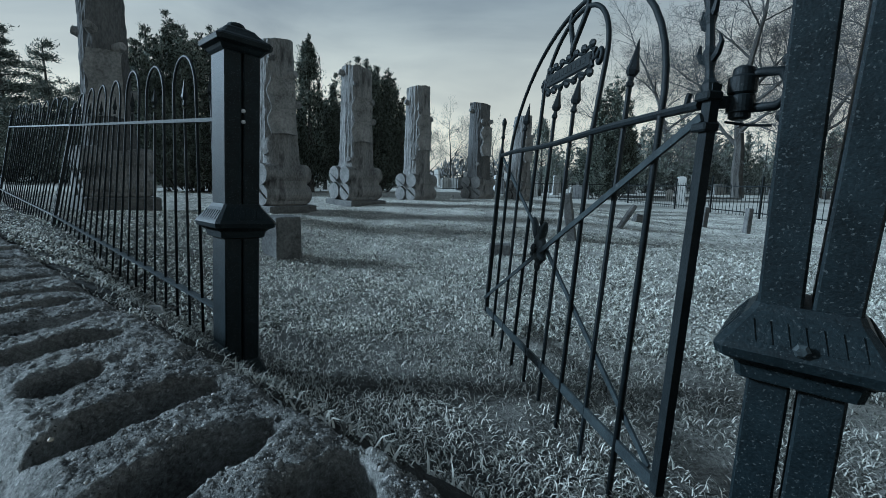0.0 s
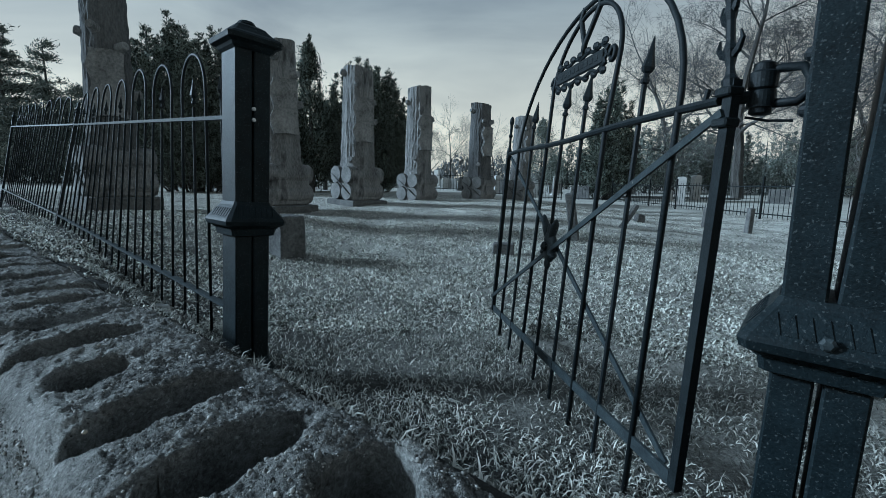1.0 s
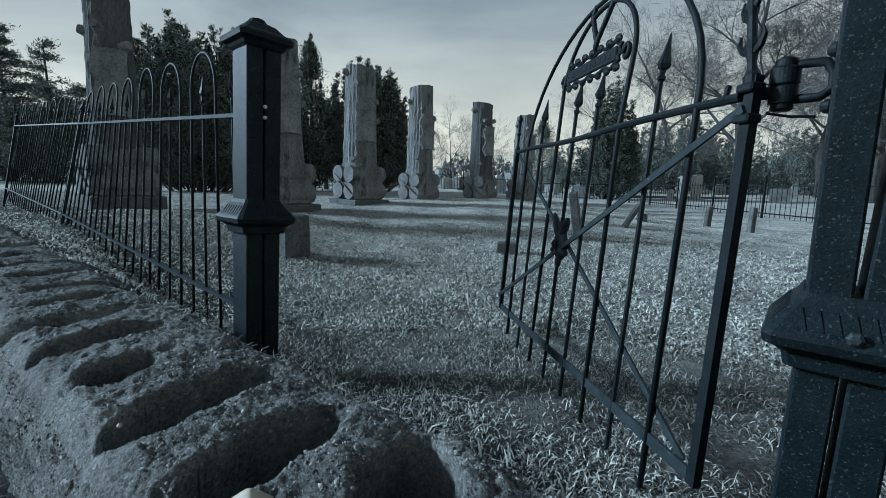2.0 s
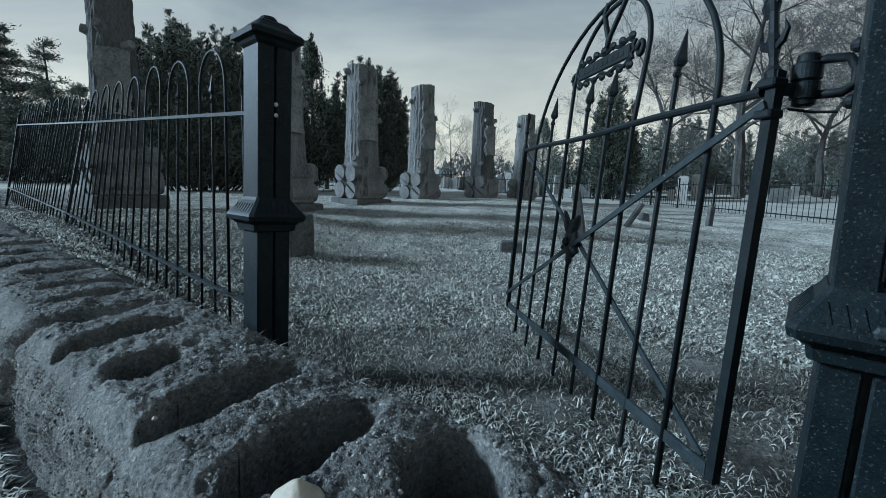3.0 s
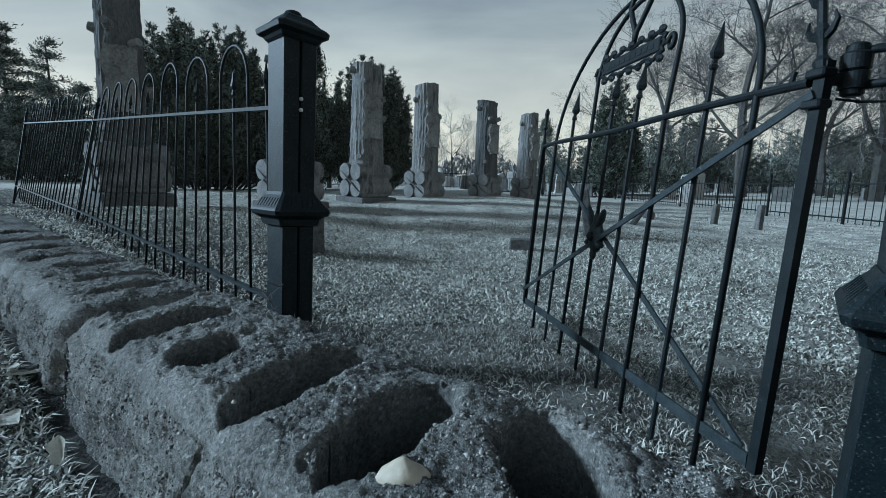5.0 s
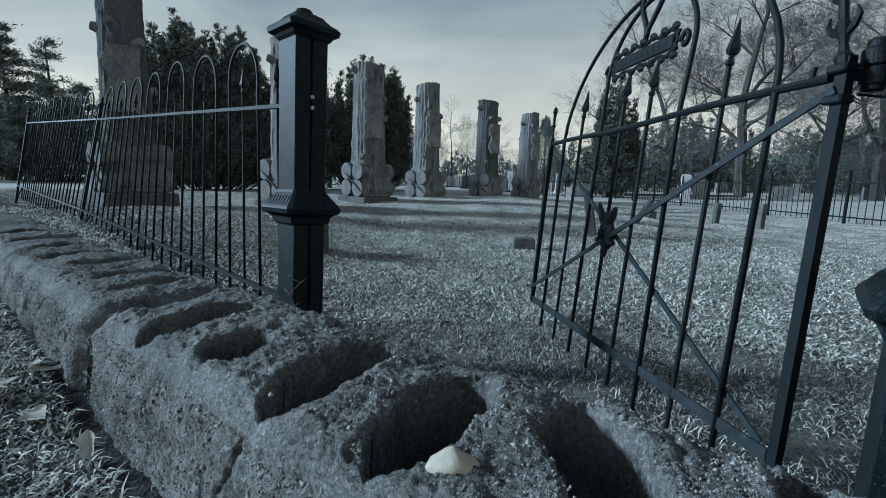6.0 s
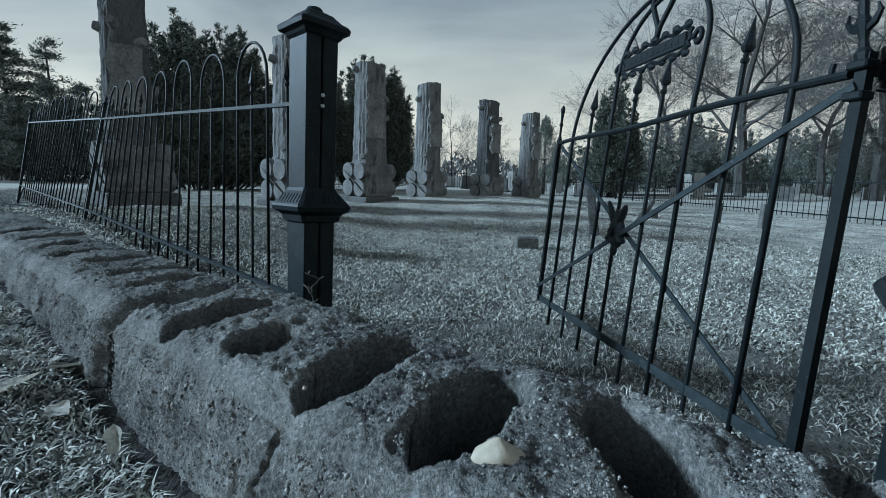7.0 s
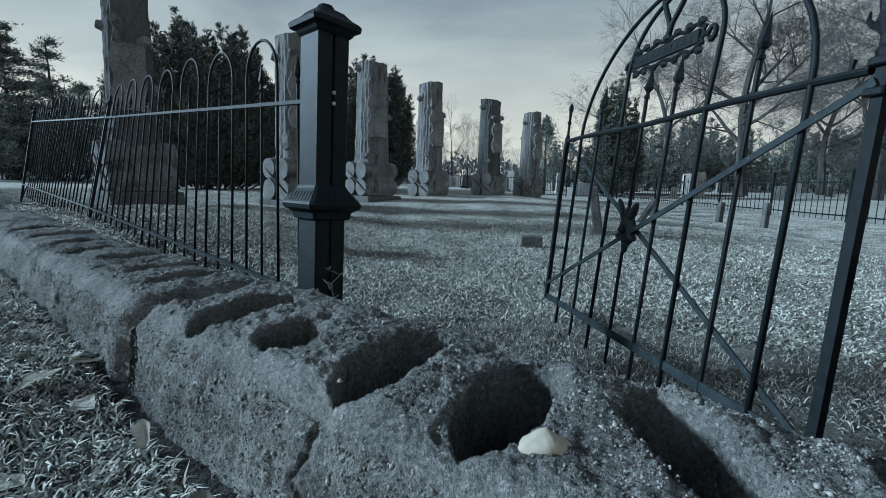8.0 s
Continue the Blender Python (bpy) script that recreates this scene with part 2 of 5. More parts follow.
def box(bm, x0, x1, y0, y1, z0, z1, bevel=0.0, m=None):
    r = bmesh.ops.create_cube(bm, size=1.0, matrix=Matrix.Translation(((x0 + x1) / 2, (y0 + y1) / 2, (z0 + z1) / 2)) @ Matrix.Diagonal((x1 - x0, y1 - y0, z1 - z0, 1)))
    vs = r["verts"]
    if bevel:
        es = list({e for v in vs for e in v.link_edges})
        out = bmesh.ops.bevel(bm, geom=es, offset=bevel, segments=1, affect="EDGES")
        vs = list({v for f in out["faces"] for v in f.verts} | {v for v in vs if v.is_valid})
    if m is not None:
        bmesh.ops.transform(bm, matrix=m, verts=vs)
    return vs


def pipe(bm, pts, r, n=8, cap=True):
    """A tube through points; r is one radius or one per point."""
    pts = [Vector(p) for p in pts]
    rs = r if isinstance(r, (list, tuple)) else [r] * len(pts)
    rings, side = [], None
    for i, p in enumerate(pts):
        a = (pts[min(i + 1, len(pts) - 1)] - pts[max(i - 1, 0)]).normalized()
        if side is None:
            side = a.orthogonal().normalized()
        side = (side - a * side.dot(a)).normalized()
        up = a.cross(side)
        rings.append([bm.verts.new(p + (side * math.cos(2 * math.pi * k / n) + up * math.sin(2 * math.pi * k / n)) * rs[i]) for k in range(n)])
    for q, w in zip(rings, rings[1:]):
        for k in range(n):
            bm.faces.new((q[k], q[(k + 1) % n], w[(k + 1) % n], w[k]))
    if cap:
        bm.faces.new(rings[0][::-1])
        bm.faces.new(rings[-1])
    return rings


def strap(bm, p0, p1, wide, thick, across):
    """A flat bar from p0 to p1, its thickness along across."""
    p0, p1, across = Vector(p0), Vector(p1), Vector(across).normalized()
    a = (p1 - p0).normalized()
    w = a.cross(across).normalized()
    vs = []
    for p in (p0, p1):
        for i, j in ((-1, -1), (1, -1), (1, 1), (-1, 1)):
            vs.append(bm.verts.new(p + w * (i * wide / 2) + across * (j * thick / 2)))
    for f in ((3, 2, 1, 0), (4, 5, 6, 7), (0, 1, 5, 4), (1, 2, 6, 5), (2, 3, 7, 6), (3, 0, 4, 7)):
        bm.faces.new([vs[k] for k in f])


def lathe(bm, rows, n=10, m=None, square=False):
    """Rings from (z, radius) rows; square ones have four sides parallel to the axes."""
    rings = []
    for z, r in rows:
        if square:
            c = 0.12 * r
            pts = [(r - c, -r), (r, -r + c), (r, r - c), (r - c, r), (-r + c, r), (-r, r - c), (-r, -r + c), (-r + c, -r)]
        else:
            pts = [(r * math.cos(2 * math.pi * k / n), r * math.sin(2 * math.pi * k / n)) for k in range(n)]
        rings.append([bm.verts.new((m @ Vector((x, y, z))) if m is not None else (x, y, z)) for x, y in pts])
    k = len(rings[0])
    for q, w in zip(rings, rings[1:]):
        for i in range(k):
            bm.faces.new((q[i], q[(i + 1) % k], w[(i + 1) % k], w[i]))
    bm.faces.new(rings[0][::-1])
    bm.faces.new(rings[-1])


def smooth01(v):
    v = np.clip(v, 0.0, 1.0)
    return v * v * (3 - 2 * v)


# ---- ground ----
WALL_O, WALL_A, WALL_B = Vector((-0.423, 0.32, 0)), Vector((-0.776, 0.631, 0)), Vector((0.631, 0.776, 0))


def ground_z(x, y):
    """Height of the lawn: a verge outside the kerb wall, a bank behind it, then the graves, rising to the row of monuments."""
    x, y = np.asarray(x, float), np.asarray(y, float)
    b = (x + 0.423) * 0.631 + (y - 0.32) * 0.776
    inside = -0.13 + 0.36 * smooth01((y - 2) / 8) * (1 - smooth01((x - 1) / 5)) + 0.30 * smooth01((-x - 0.7) / 2.5) * (1 - smooth01((y - 4) / 4))
    inside = inside + 0.9 * smooth01((np.hypot(x, y) - 22) / 60)
    a = (y - 0.32) * 0.631 - (x + 0.423) * 0.776
    t = smooth01((b - 0.27) / 0.59)
    outside = 0.198 + 0.022 * smooth01((a - 0.35) / 0.4)
    bump = 0.012 * np.sin(3.1 * x + 1.3 * y) * np.sin(2.3 * y - 0.7 * x) + 0.006 * np.sin(9 * x + 2) * np.sin(8 * y)
    z = np.where(b < 0.285, np.where((b > 0.05) & (np.abs(a - 0.75) < 1.75), -0.02, outside), 0.29 * (1 - t) + inside * t) + bump
    return z


def ground_sheet():
    def axis(lo, hi, near, step, growth):
        out, v, s = [near], near, step
        while v < hi:
            s *= growth if v > near + 4.5 else 1.0
            v += s
            out.append(v)
        v, s, low = near, step, []
        while v > lo:
            s *= growth if v < near - 4.5 else 1.0
            v -= s
            low.append(v)
        return np.array(low[::-1] + out)
    xs, ys = axis(-2500, 2500, 0, 0.045, 1.12), axis(-400, 3000, 3, 0.045, 1.12)
    gx, gy = np.meshgrid(xs, ys)
    gz = ground_z(gx, gy)
    rng = np.random.default_rng(2)
    gz = gz + rng.normal(0, 0.004, gz.shape) * (np.hypot(gx, gy) < 9)
    nx, ny = len(xs), len(ys)
    idx = np.arange(nx * ny).reshape(ny, nx)
    quads = np.stack([idx[:-1, :-1], idx[:-1, 1:], idx[1:, 1:], idx[1:, :-1]], -1).reshape(-1, 4)
    me = bpy.data.meshes.new("ground")
    me.from_pydata(np.stack([gx, gy, gz], -1).reshape(-1, 3).tolist(), [], quads.tolist())
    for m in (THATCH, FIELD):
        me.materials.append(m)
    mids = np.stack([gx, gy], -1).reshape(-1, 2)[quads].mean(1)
    # ground far out and beyond the right-hand fence takes the paler colour
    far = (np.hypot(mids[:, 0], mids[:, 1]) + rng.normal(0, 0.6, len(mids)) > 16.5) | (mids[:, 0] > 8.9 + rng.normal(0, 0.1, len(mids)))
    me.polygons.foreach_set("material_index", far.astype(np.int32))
    for p in me.polygons:
        p.use_smooth = True
    return tagged(new("ground", me), "dry winter lawn of a graveyard with bare soil patches", "ground", kind="structure")


ground_sheet()


def blades(name, pts, length, width, seed, mat, label, lay=0.75):
    """Bent grass blades at points, two triangles over one, in one mesh."""
    rng = np.random.default_rng(seed)
    n = len(pts)
    az = rng.uniform(0, 2 * np.pi, n)
    ln = length * rng.uniform(0.45, 1.25, n)
    lean = np.clip(rng.normal(lay, 0.3, n), 0.05, 1.45)
    d = np.stack([np.cos(az), np.sin(az), np.zeros(n)], -1)
    s = np.stack([-np.sin(az), np.cos(az), np.zeros(n)], -1)
    twist = rng.uniform(-0.6, 0.6, n)[:, None]
    w = (width * rng.uniform(0.6, 1.3, n))[:, None]
    up = np.array([0, 0, 1.0])
    side = s + twist * up
    l1, l2 = (ln * 0.55)[:, None], (ln * 0.5)[:, None]
    mid = pts + l1 * (np.sin(lean * 0.6)[:, None] * d + np.cos(lean * 0.6)[:, None] * up)
    bend = lean + rng.uniform(0.1, 0.7, n)
    tip = mid + l2 * (np.sin(bend)[:, None] * d + np.cos(bend)[:, None] * up)
    verts = np.stack([pts - side * w / 2, pts + side * w / 2, mid + side * w * 0.4, mid - side * w * 0.4, tip], 1).reshape(-1, 3)
    k = np.arange(n)[:, None] * 5
    loops = np.concatenate([k + np.array([[0, 1, 2, 3]]), k + np.array([[3, 2, 4]])], 1).reshape(-1)
    me = bpy.data.meshes.new(name)
    me.vertices.add(len(verts))
    me.vertices.foreach_set("co", verts.reshape(-1))
    me.loops.add(len(loops))
    me.loops.foreach_set("vertex_index", loops.astype(np.int32))
    starts = (np.arange(n)[:, None] * 7 + np.array([[0, 4]])).reshape(-1)
    me.polygons.add(2 * n)
    me.polygons.foreach_set("loop_start", starts.astype(np.int32))
    me.update(calc_edges=True)
    me.validate()
    me.materials.append(mat)
    return tagged(new(name, me), label, "grass", kind="stuff")


def scatter(n, seed, near, far, half_angle=58.0, origin=(-0.12, -0.25), power=1.0, cover=0.75):
    """Points in a wedge in front of the gate, inside the kerb wall."""
    rng = np.random.default_rng(seed)
    r = near + (far - near) * rng.uniform(0, 1, n) ** power
    a = np.radians(rng.uniform(-half_angle, half_angle, n))
    x, y = origin[0] + r * np.sin(a), origin[1] + r * np.cos(a)
    tuft = np.sin(7.3 * x + 1.9 * y) * np.sin(6.1 * y - 2.3 * x) + 0.5 * np.sin(17 * x) * np.sin(15 * y + 1)
    b = (x + 0.423) * 0.631 + (y - 0.32) * 0.776
    worn = 0.8 * (1 - smooth01((b - 0.35) / 0.6))
    keep = (b > 0.315) & (rng.uniform(-1.3, 1.3, n) < tuft + cover - worn)
    x, y = x[keep], y[keep]
    return np.stack([x, y, ground_z(x, y) - 0.003], -1)


blades("grass", scatter(120000, 11, 0.75, 2.7, power=0.8, cover=0.1), 0.036, 0.0038, 1, GRASS_DARK, "short matted straw-coloured winter grass by the gate", 1.25)
blades("grass", scatter(170000, 12, 2.4, 6.5, cover=0.6), 0.040, 0.0078, 2, GRASS, "short dry lawn grass among the graves", 1.33)
blades("grass", scatter(150000, 13, 6.2, 17, cover=0.3), 0.030, 0.011, 3, GRASS, "short dry lawn grass round the monuments", 1.42)


def verge_points():
    rng = np.random.default_rng(21)
    a, b = rng.normal(0.9, 0.85, 60000), -rng.exponential(0.42, 60000) - 0.05
    x, y = -0.423 - 0.776 * a + 0.631 * b, 0.32 + 0.631 * a + 0.776 * b
    return np.stack([x, y, ground_z(x, y) - 0.003], -1)


blades("grass", verge_points(), 0.032, 0.0036, 4, GRASS_DARK, "trampled dry verge grass along the kerb wall", 1.3)


# ---- kerb wall ----
def wall_point(a, b, z):
    p = WALL_O + WALL_A * a + WALL_B * b
    return (p.x, p.y, z)


# worn hollows: place along and across the wall, half length, half width
SLOTS = [(-0.475, 0.235, 0.042, 0.034), (-0.318, 0.178, 0.078, 0.052), (-0.152, 0.144, 0.102, 0.044), (0.01, 0.134, 0.104, 0.044), (0.188, 0.1, 0.046, 0.042),
         (0.36, 0.13, 0.094, 0.05), (0.525, 0.125, 0.088, 0.034), (0.715, 0.18, 0.088, 0.034), (0.885, 0.19, 0.085, 0.036), (1.09, 0.18, 0.085, 0.04),
         (1.33, 0.19, 0.11, 0.04), (1.6, 0.18, 0.10, 0.045), (1.9, 0.19, 0.11, 0.045), (2.2, 0.18, 0.10, 0.05)]
TOP, FOOT = 0.352, 0.02


def slant(ca):
    """How far a hollow runs askew of the square line across the wall."""
    return 0.5 if ca == -0.318 else 0.12


def hollow(a, b):
    """Depth (0 to 1) of the worn hollows at a point of the top, and how near the point is to a rim."""
    dip, rim = 0.0, 0.0
    for ca, cb, rb, ra in SLOTS:
        if abs(a - ca) > 0.16:
            continue
        wob = 0.20 * noise.noise((a * 9 + ca * 13, b * 9, 0.3)) + 0.09 * noise.noise((a * 40, b * 40, ca))
        q = math.hypot((a - ca - slant(ca) * (b - cb)) / ra, (b - cb) / rb) + wob
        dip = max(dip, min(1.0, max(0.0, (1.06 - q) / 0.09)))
        if 1.0 < q < 1.4:
            rim = max(rim, (1.4 - q) / 0.4)
    return dip * dip * (3 - 2 * dip), rim


def kerb_block(a0, a1, seed, parent, drop=0.0, shift=0.0):
    """One cast length of the wall, loaf-shaped, with worn finger-shaped hollows across its top."""
    n = int((a1 - a0) / (0.0032 if -0.8 > a0 > -2 else 0.0055))
    rows = [("f", k / 39) for k in range(40)] + [("t", k / 84) for k in range(1, 85)] + [("k", k / 5) for k in range(1, 6)]
    verts, deep = [], []
    for i in range(n + 1):
        a = a0 + (a1 - a0) * i / n
        end = min(a - a0, a1 - a)
        rnd = 0.022 * max(0.0, 1 - end / 0.04) ** 2
        for kind, s in rows:
            pit, over = 0.0, 0.0
            if kind == "f":
                b, z = -0.04 * (1 - s), FOOT + (TOP - 0.03 - FOOT) * s
                b += 0.010 * max(0.0, (s - 0.8) / 0.2) ** 2
            elif kind == "t":
                b, z = 0.010 + 0.295 * s, TOP
                z -= 0.03 * max(0.0, (0.13 - s) / 0.13) ** 2.2 + 0.05 * max(0.0, (s - 0.84) / 0.16) ** 2
                pit, rim = hollow(a, b)
                z -= 0.008 * rim * rim
                z += 0.012 * noise.noise((a * 6, b * 5, 2.1 + seed)) + 0.012 * math.sin(math.pi * s)
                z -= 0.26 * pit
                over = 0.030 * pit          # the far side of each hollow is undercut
            else:
                b, z = 0.305 + 0.02 * s, TOP - 0.05 - (TOP - FOOT - 0.05) * s
            rough = 0.0065 * noise.noise((a * 24, b * 24, z * 24)) + 0.0045 * noise.noise((a * 75, b * 75, z * 75 + 5)) + 0.0042 * noise.noise((a * 170, b * 170, z * 170 + 9)) + 0.006 * noise.noise((a * 9, b * 9 + 3, z * 9))
            # pits where stones have dropped out
            loss = max(0.0, noise.noise((a * 38 + 7, b * 38, z * 38 + seed)) - 0.42) * 0.03
            if kind == "f":
                b2, z2 = b - rough + rnd + loss, z + 0.2 * rough
            elif kind == "t":
                b2, z2 = b + 0.4 * rough + rnd * max(0.0, 1 - s * 4), z + rough - rnd - loss
            else:
                b2, z2 = b - rough, z + 0.2 * rough
            aa = min(max(a + 0.35 * rough + over, a0), a1)
            # the crack in the near length
            off = abs(a - 0.012 - 0.02 * noise.noise((z * 14, 3, 1)) - 0.014 * noise.noise((z * 60, 8, 1)))
            gape = 0.0075 + 0.004 * noise.noise((z * 30, 1, 4))
            if off < gape and kind == "f":
                b2 += 0.024 * (1 - off / gape)
            verts.append(wall_point(aa, b2 + shift, z2 - drop))
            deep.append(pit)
    m = len(rows)
    idx = np.arange((n + 1) * m).reshape(n + 1, m)
    faces = np.stack([idx[:-1, :-1], idx[:-1, 1:], idx[1:, 1:], idx[1:, :-1]], -1).reshape(-1, 4)
    # shade in the hollows is put in as a darker colour on deep faces
    shaded_face = (np.array(deep)[faces].min(1) > 0.6).astype(np.int32).tolist() + [0, 0]
    faces = faces.tolist()
    faces.append(idx[0].tolist())
    faces.append(idx[-1][::-1].tolist())
    me = bpy.data.meshes.new("kerb_block")
    me.from_pydata(verts, [], faces)
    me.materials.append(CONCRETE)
    me.materials.append(HOLLOW_SHADE)
    me.polygons.foreach_set("material_index", shaded_face)
    for p in me.polygons:
        p.use_smooth = True
    ob = new("kerb_block", me)
    ob.parent = parent
    return ob


wall_1 = tagged(empty("wall_1"), "low pebbly concrete kerb wall with worn finger hollows across its top", "wall", kind="structure")
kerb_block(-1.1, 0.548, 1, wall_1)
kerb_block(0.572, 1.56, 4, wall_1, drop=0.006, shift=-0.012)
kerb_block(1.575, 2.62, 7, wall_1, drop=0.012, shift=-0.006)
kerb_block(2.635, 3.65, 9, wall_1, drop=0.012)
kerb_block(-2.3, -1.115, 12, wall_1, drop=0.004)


def chips(n, seed):
    """Aggregate stones standing proud of the wall's face, shoulder and top."""
    rng = np.random.default_rng(seed)
    verts, faces = [], []
    for _ in range(n):
        a = -0.62 + 2.1 * rng.random() ** 1.25
        r = rng.uniform(0.0007, 0.0018) * (2.3 if rng.random() < 0.04 else 1)
        if abs(a - 0.56) < 0.025:
            continue
        if rng.random() < 0.45:
            s = rng.uniform(0.35, 1.0)
            b, z = -0.04 * (1 - s) + 0.010 * max(0.0, (s - 0.8) / 0.2) ** 2, FOOT + (TOP - 0.03 - FOOT) * s
            if abs(a - 0.012) < 0.03:
                continue
        else:
            s = rng.uniform(0.0, 0.96)
            b = 0.010 + 0.295 * s
            pit, rim = hollow(a, b)
            if pit > 0.02:
                continue
            z = TOP - 0.03 * max(0.0, (0.18 - s) / 0.18) ** 2.2 - 0.05 * max(0.0, (s - 0.84) / 0.16) ** 2 - 0.008 * rim * rim
            z += 0.012 * noise.noise((a * 6, b * 5, 2.1 + (1 if a < 0.56 else 4))) + 0.012 * math.sin(math.pi * s)
        rough = 0.0065 * noise.noise((a * 24, b * 24, z * 24)) + 0.0045 * noise.noise((a * 75, b * 75, z * 75 + 5)) + 0.006 * noise.noise((a * 9, b * 9 + 3, z * 9))
        if s < 1.0 and z > TOP - 0.05:
            z += rough
        else:
            b -= rough
        p = Vector(wall_point(a, b - (0.012 if a > 0.56 else 0), z - (0.006 if a > 0.56 else 0)))
        e = Euler(rng.uniform(0, 6, 3)).to_matrix()
        k = len(verts)
        for d in ((1, 0, 0), (-1, 0, 0), (0, 1, 0), (0, -1, 0), (0, 0, 1), (0, 0, -1)):
            verts.append(p + e @ Vector(d) * r * rng.uniform(0.7, 1.25))
        for f in ((0, 2, 4), (2, 1, 4), (1, 3, 4), (3, 0, 4), (2, 0, 5), (1, 2, 5), (3, 1, 5), (0, 3, 5)):
            faces.append([k + q for q in f])
    me = bpy.data.meshes.new("aggregate")
    me.from_pydata(verts, [], faces)
    me.materials.append(CHIP)
    for p in me.polygons:
        p.use_smooth = True
    ob = new("aggregate", me)
    ob.parent = wall_1
    return tagged(ob, "small pebbles set in the concrete", kind="stuff")


chips(40000, 5)


# ---- gate posts ----
FENCE_RZ = math.degrees(math.atan2(0.631, -0.776)) - 180   # local +x runs along the fence to the near end


def gate_post(base, rz, lean_x, lean_y, gap, spread, label):
    """Square cast post of two halves with a slot between them, a collar at mid height and a moulded cap."""
    post = tagged(empty("gate_post", pose(*base, lean_x, lean_y, rz)), label, "post", group="gate posts")
    h = 0.0625
    for side in (-1, 1):
        for z0, z1, g0, g1 in ((0.0, 0.57, gap, gap), (0.66, 1.216, gap, gap + spread)):
            bm = bmesh.new()
            vs = box(bm, gap / 2, h, -h, h, z0, z1, 0.004)
            for v in vs:
                s = (v.co.z - z0) / (z1 - z0)
                g = g0 + (g1 - g0) * s
                v.co.x = (v.co.x + (g - gap) / 2) * side
            bmesh.ops.recalc_face_normals(bm, faces=bm.faces)
            part("shaft_half", bm, POST_IRON, post)
    bm = bmesh.new()
    lathe(bm, [(0.545, h + 0.002), (0.55, 0.078), (0.575, 0.083), (0.588, 0.107), (0.603, 0.111), (0.612, 0.107), (0.66, 0.071), (0.672, h + 0.003)], square=True)
    collar = part("collar", bm, POST_IRON, post, "flared cast collar with a row of points")
    for q in range(4):
        turn = Matrix.Rotation(q * math.pi / 2, 4, "Z")
        for k in range(7):
            x = (k - 3) * 0.0245
            for z, out0, out1, tall, w, f in ((0.634, 0.1022, 0.0808, 0.030, 0.0078, 0.86), (0.5805, 0.0842, 0.1045, 0.015, 0.009, 0.92)):
                bm = bmesh.new()
                pts = [(x * f - w, -out0, z - tall / 2), (x * f + w, -out0, z - tall / 2), (x * f, -out1, z + tall / 2)]
                front = [bm.verts.new(turn @ (Vector(p) + Vector((0, -0.0012, 0.0004)))) for p in pts]
                back = [bm.verts.new(turn @ (Vector(p) + Vector((0, 0.012, 0)))) for p in pts]
                bm.faces.new(front)
                for i in range(3):
                    bm.faces.new((front[i], back[i], back[(i + 1) % 3], front[(i + 1) % 3]))
                bmesh.ops.recalc_face_normals(bm, faces=bm.faces)
                part("tooth", bm, POST_IRON, collar)
    bm = bmesh.new()
    lathe(bm, [(1.203, h + 0.003), (1.211, 0.074), (1.221, 0.08), (1.229, 0.096), (1.244, 0.099), (1.252, 0.092), (1.262, 0.076), (1.278, 0.060), (1.288, 0.052), (1.294, 0.040), (1.298, 0.034)], square=True)
    cap = part("cap", bm, POST_IRON, post, "moulded pyramid cap")
    bm = bmesh.new()
    lathe(bm, [(1.294, 0.03), (1.304, 0.033), (1.314, 0.026), (1.318, 0.01)], 10)
    part("knob", bm, POST_IRON, cap)
    bm = bmesh.new()
    lathe(bm, [(-0.05, 0.088), (0.03, 0.088), (0.045, 0.08), (0.075, 0.066)], square=True)
    part("base_plate", bm, POST_IRON, post, "flared base half sunk in the turf")
    # on the narrow-gap post these pale studs stand for light through its slot
    for z in (0.966, 1.004) if gap < 0.01 else (0.62,):
        for s in (1, -1):
            bm = bmesh.new()
            y = -h if gap < 0.01 else -0.106
            rb = 0.0075 if gap < 0.01 else 0.011
            lathe(bm, [(0, rb), (0.006, rb), (0.009, rb * 0.6)], 6, Matrix.Translation((0, s * abs(y), z)) @ Matrix.Rotation(s * -math.pi / 2, 4, "X"))
            part("bolt_or_glint", bm, GAP_LIGHT if gap < 0.01 else IRON_PALE, post)
    return post


gate_post((-0.769, 1.56, -0.115), FENCE_RZ + 86, 0, 2.7, 0.006, 0.002, "black cast iron gate post with moulded cap at the fence end")
hinge_post = gate_post((0.618, 0.613, -0.203), FENCE_RZ, 0, 0.9, 0.010, 0.024, "pitted cast iron gate post, its halves parted, carrying the hinge")

# a slab tipped against the foot of the far post
bm = bmesh.new()
box(bm, -0.055, 0.055, -0.03, 0.03, -0.012, 0.012, 0.003)
slab = tagged(part("foot_plate", bm, IRON_PALE), "loose iron plate tipped against the post foot", "plate")
slab.matrix_world = pose(-0.79, 1.45, 0.022, 16, 10, FENCE_RZ + 4)


# ---- hairpin fence ----
def spear_head(bm, tip, m, size=1.0):
    """A turned collar and a leaf point whose tip is tip metres above m's origin."""
    z = tip - 0.085 * size
    lathe(bm, [(z - 0.03 * size, 0.005), (z - 0.026 * size, 0.010 * size), (z - 0.018 * size, 0.010 * size), (z - 0.014 * size, 0.0065), (z - 0.004, 0.0065), (z, 0.012 * size), (z + 0.01 * size, 0.016 * size),
               (z + 0.035 * size, 0.010 * size), (z + 0.085 * size, 0.0012)], 6, m)


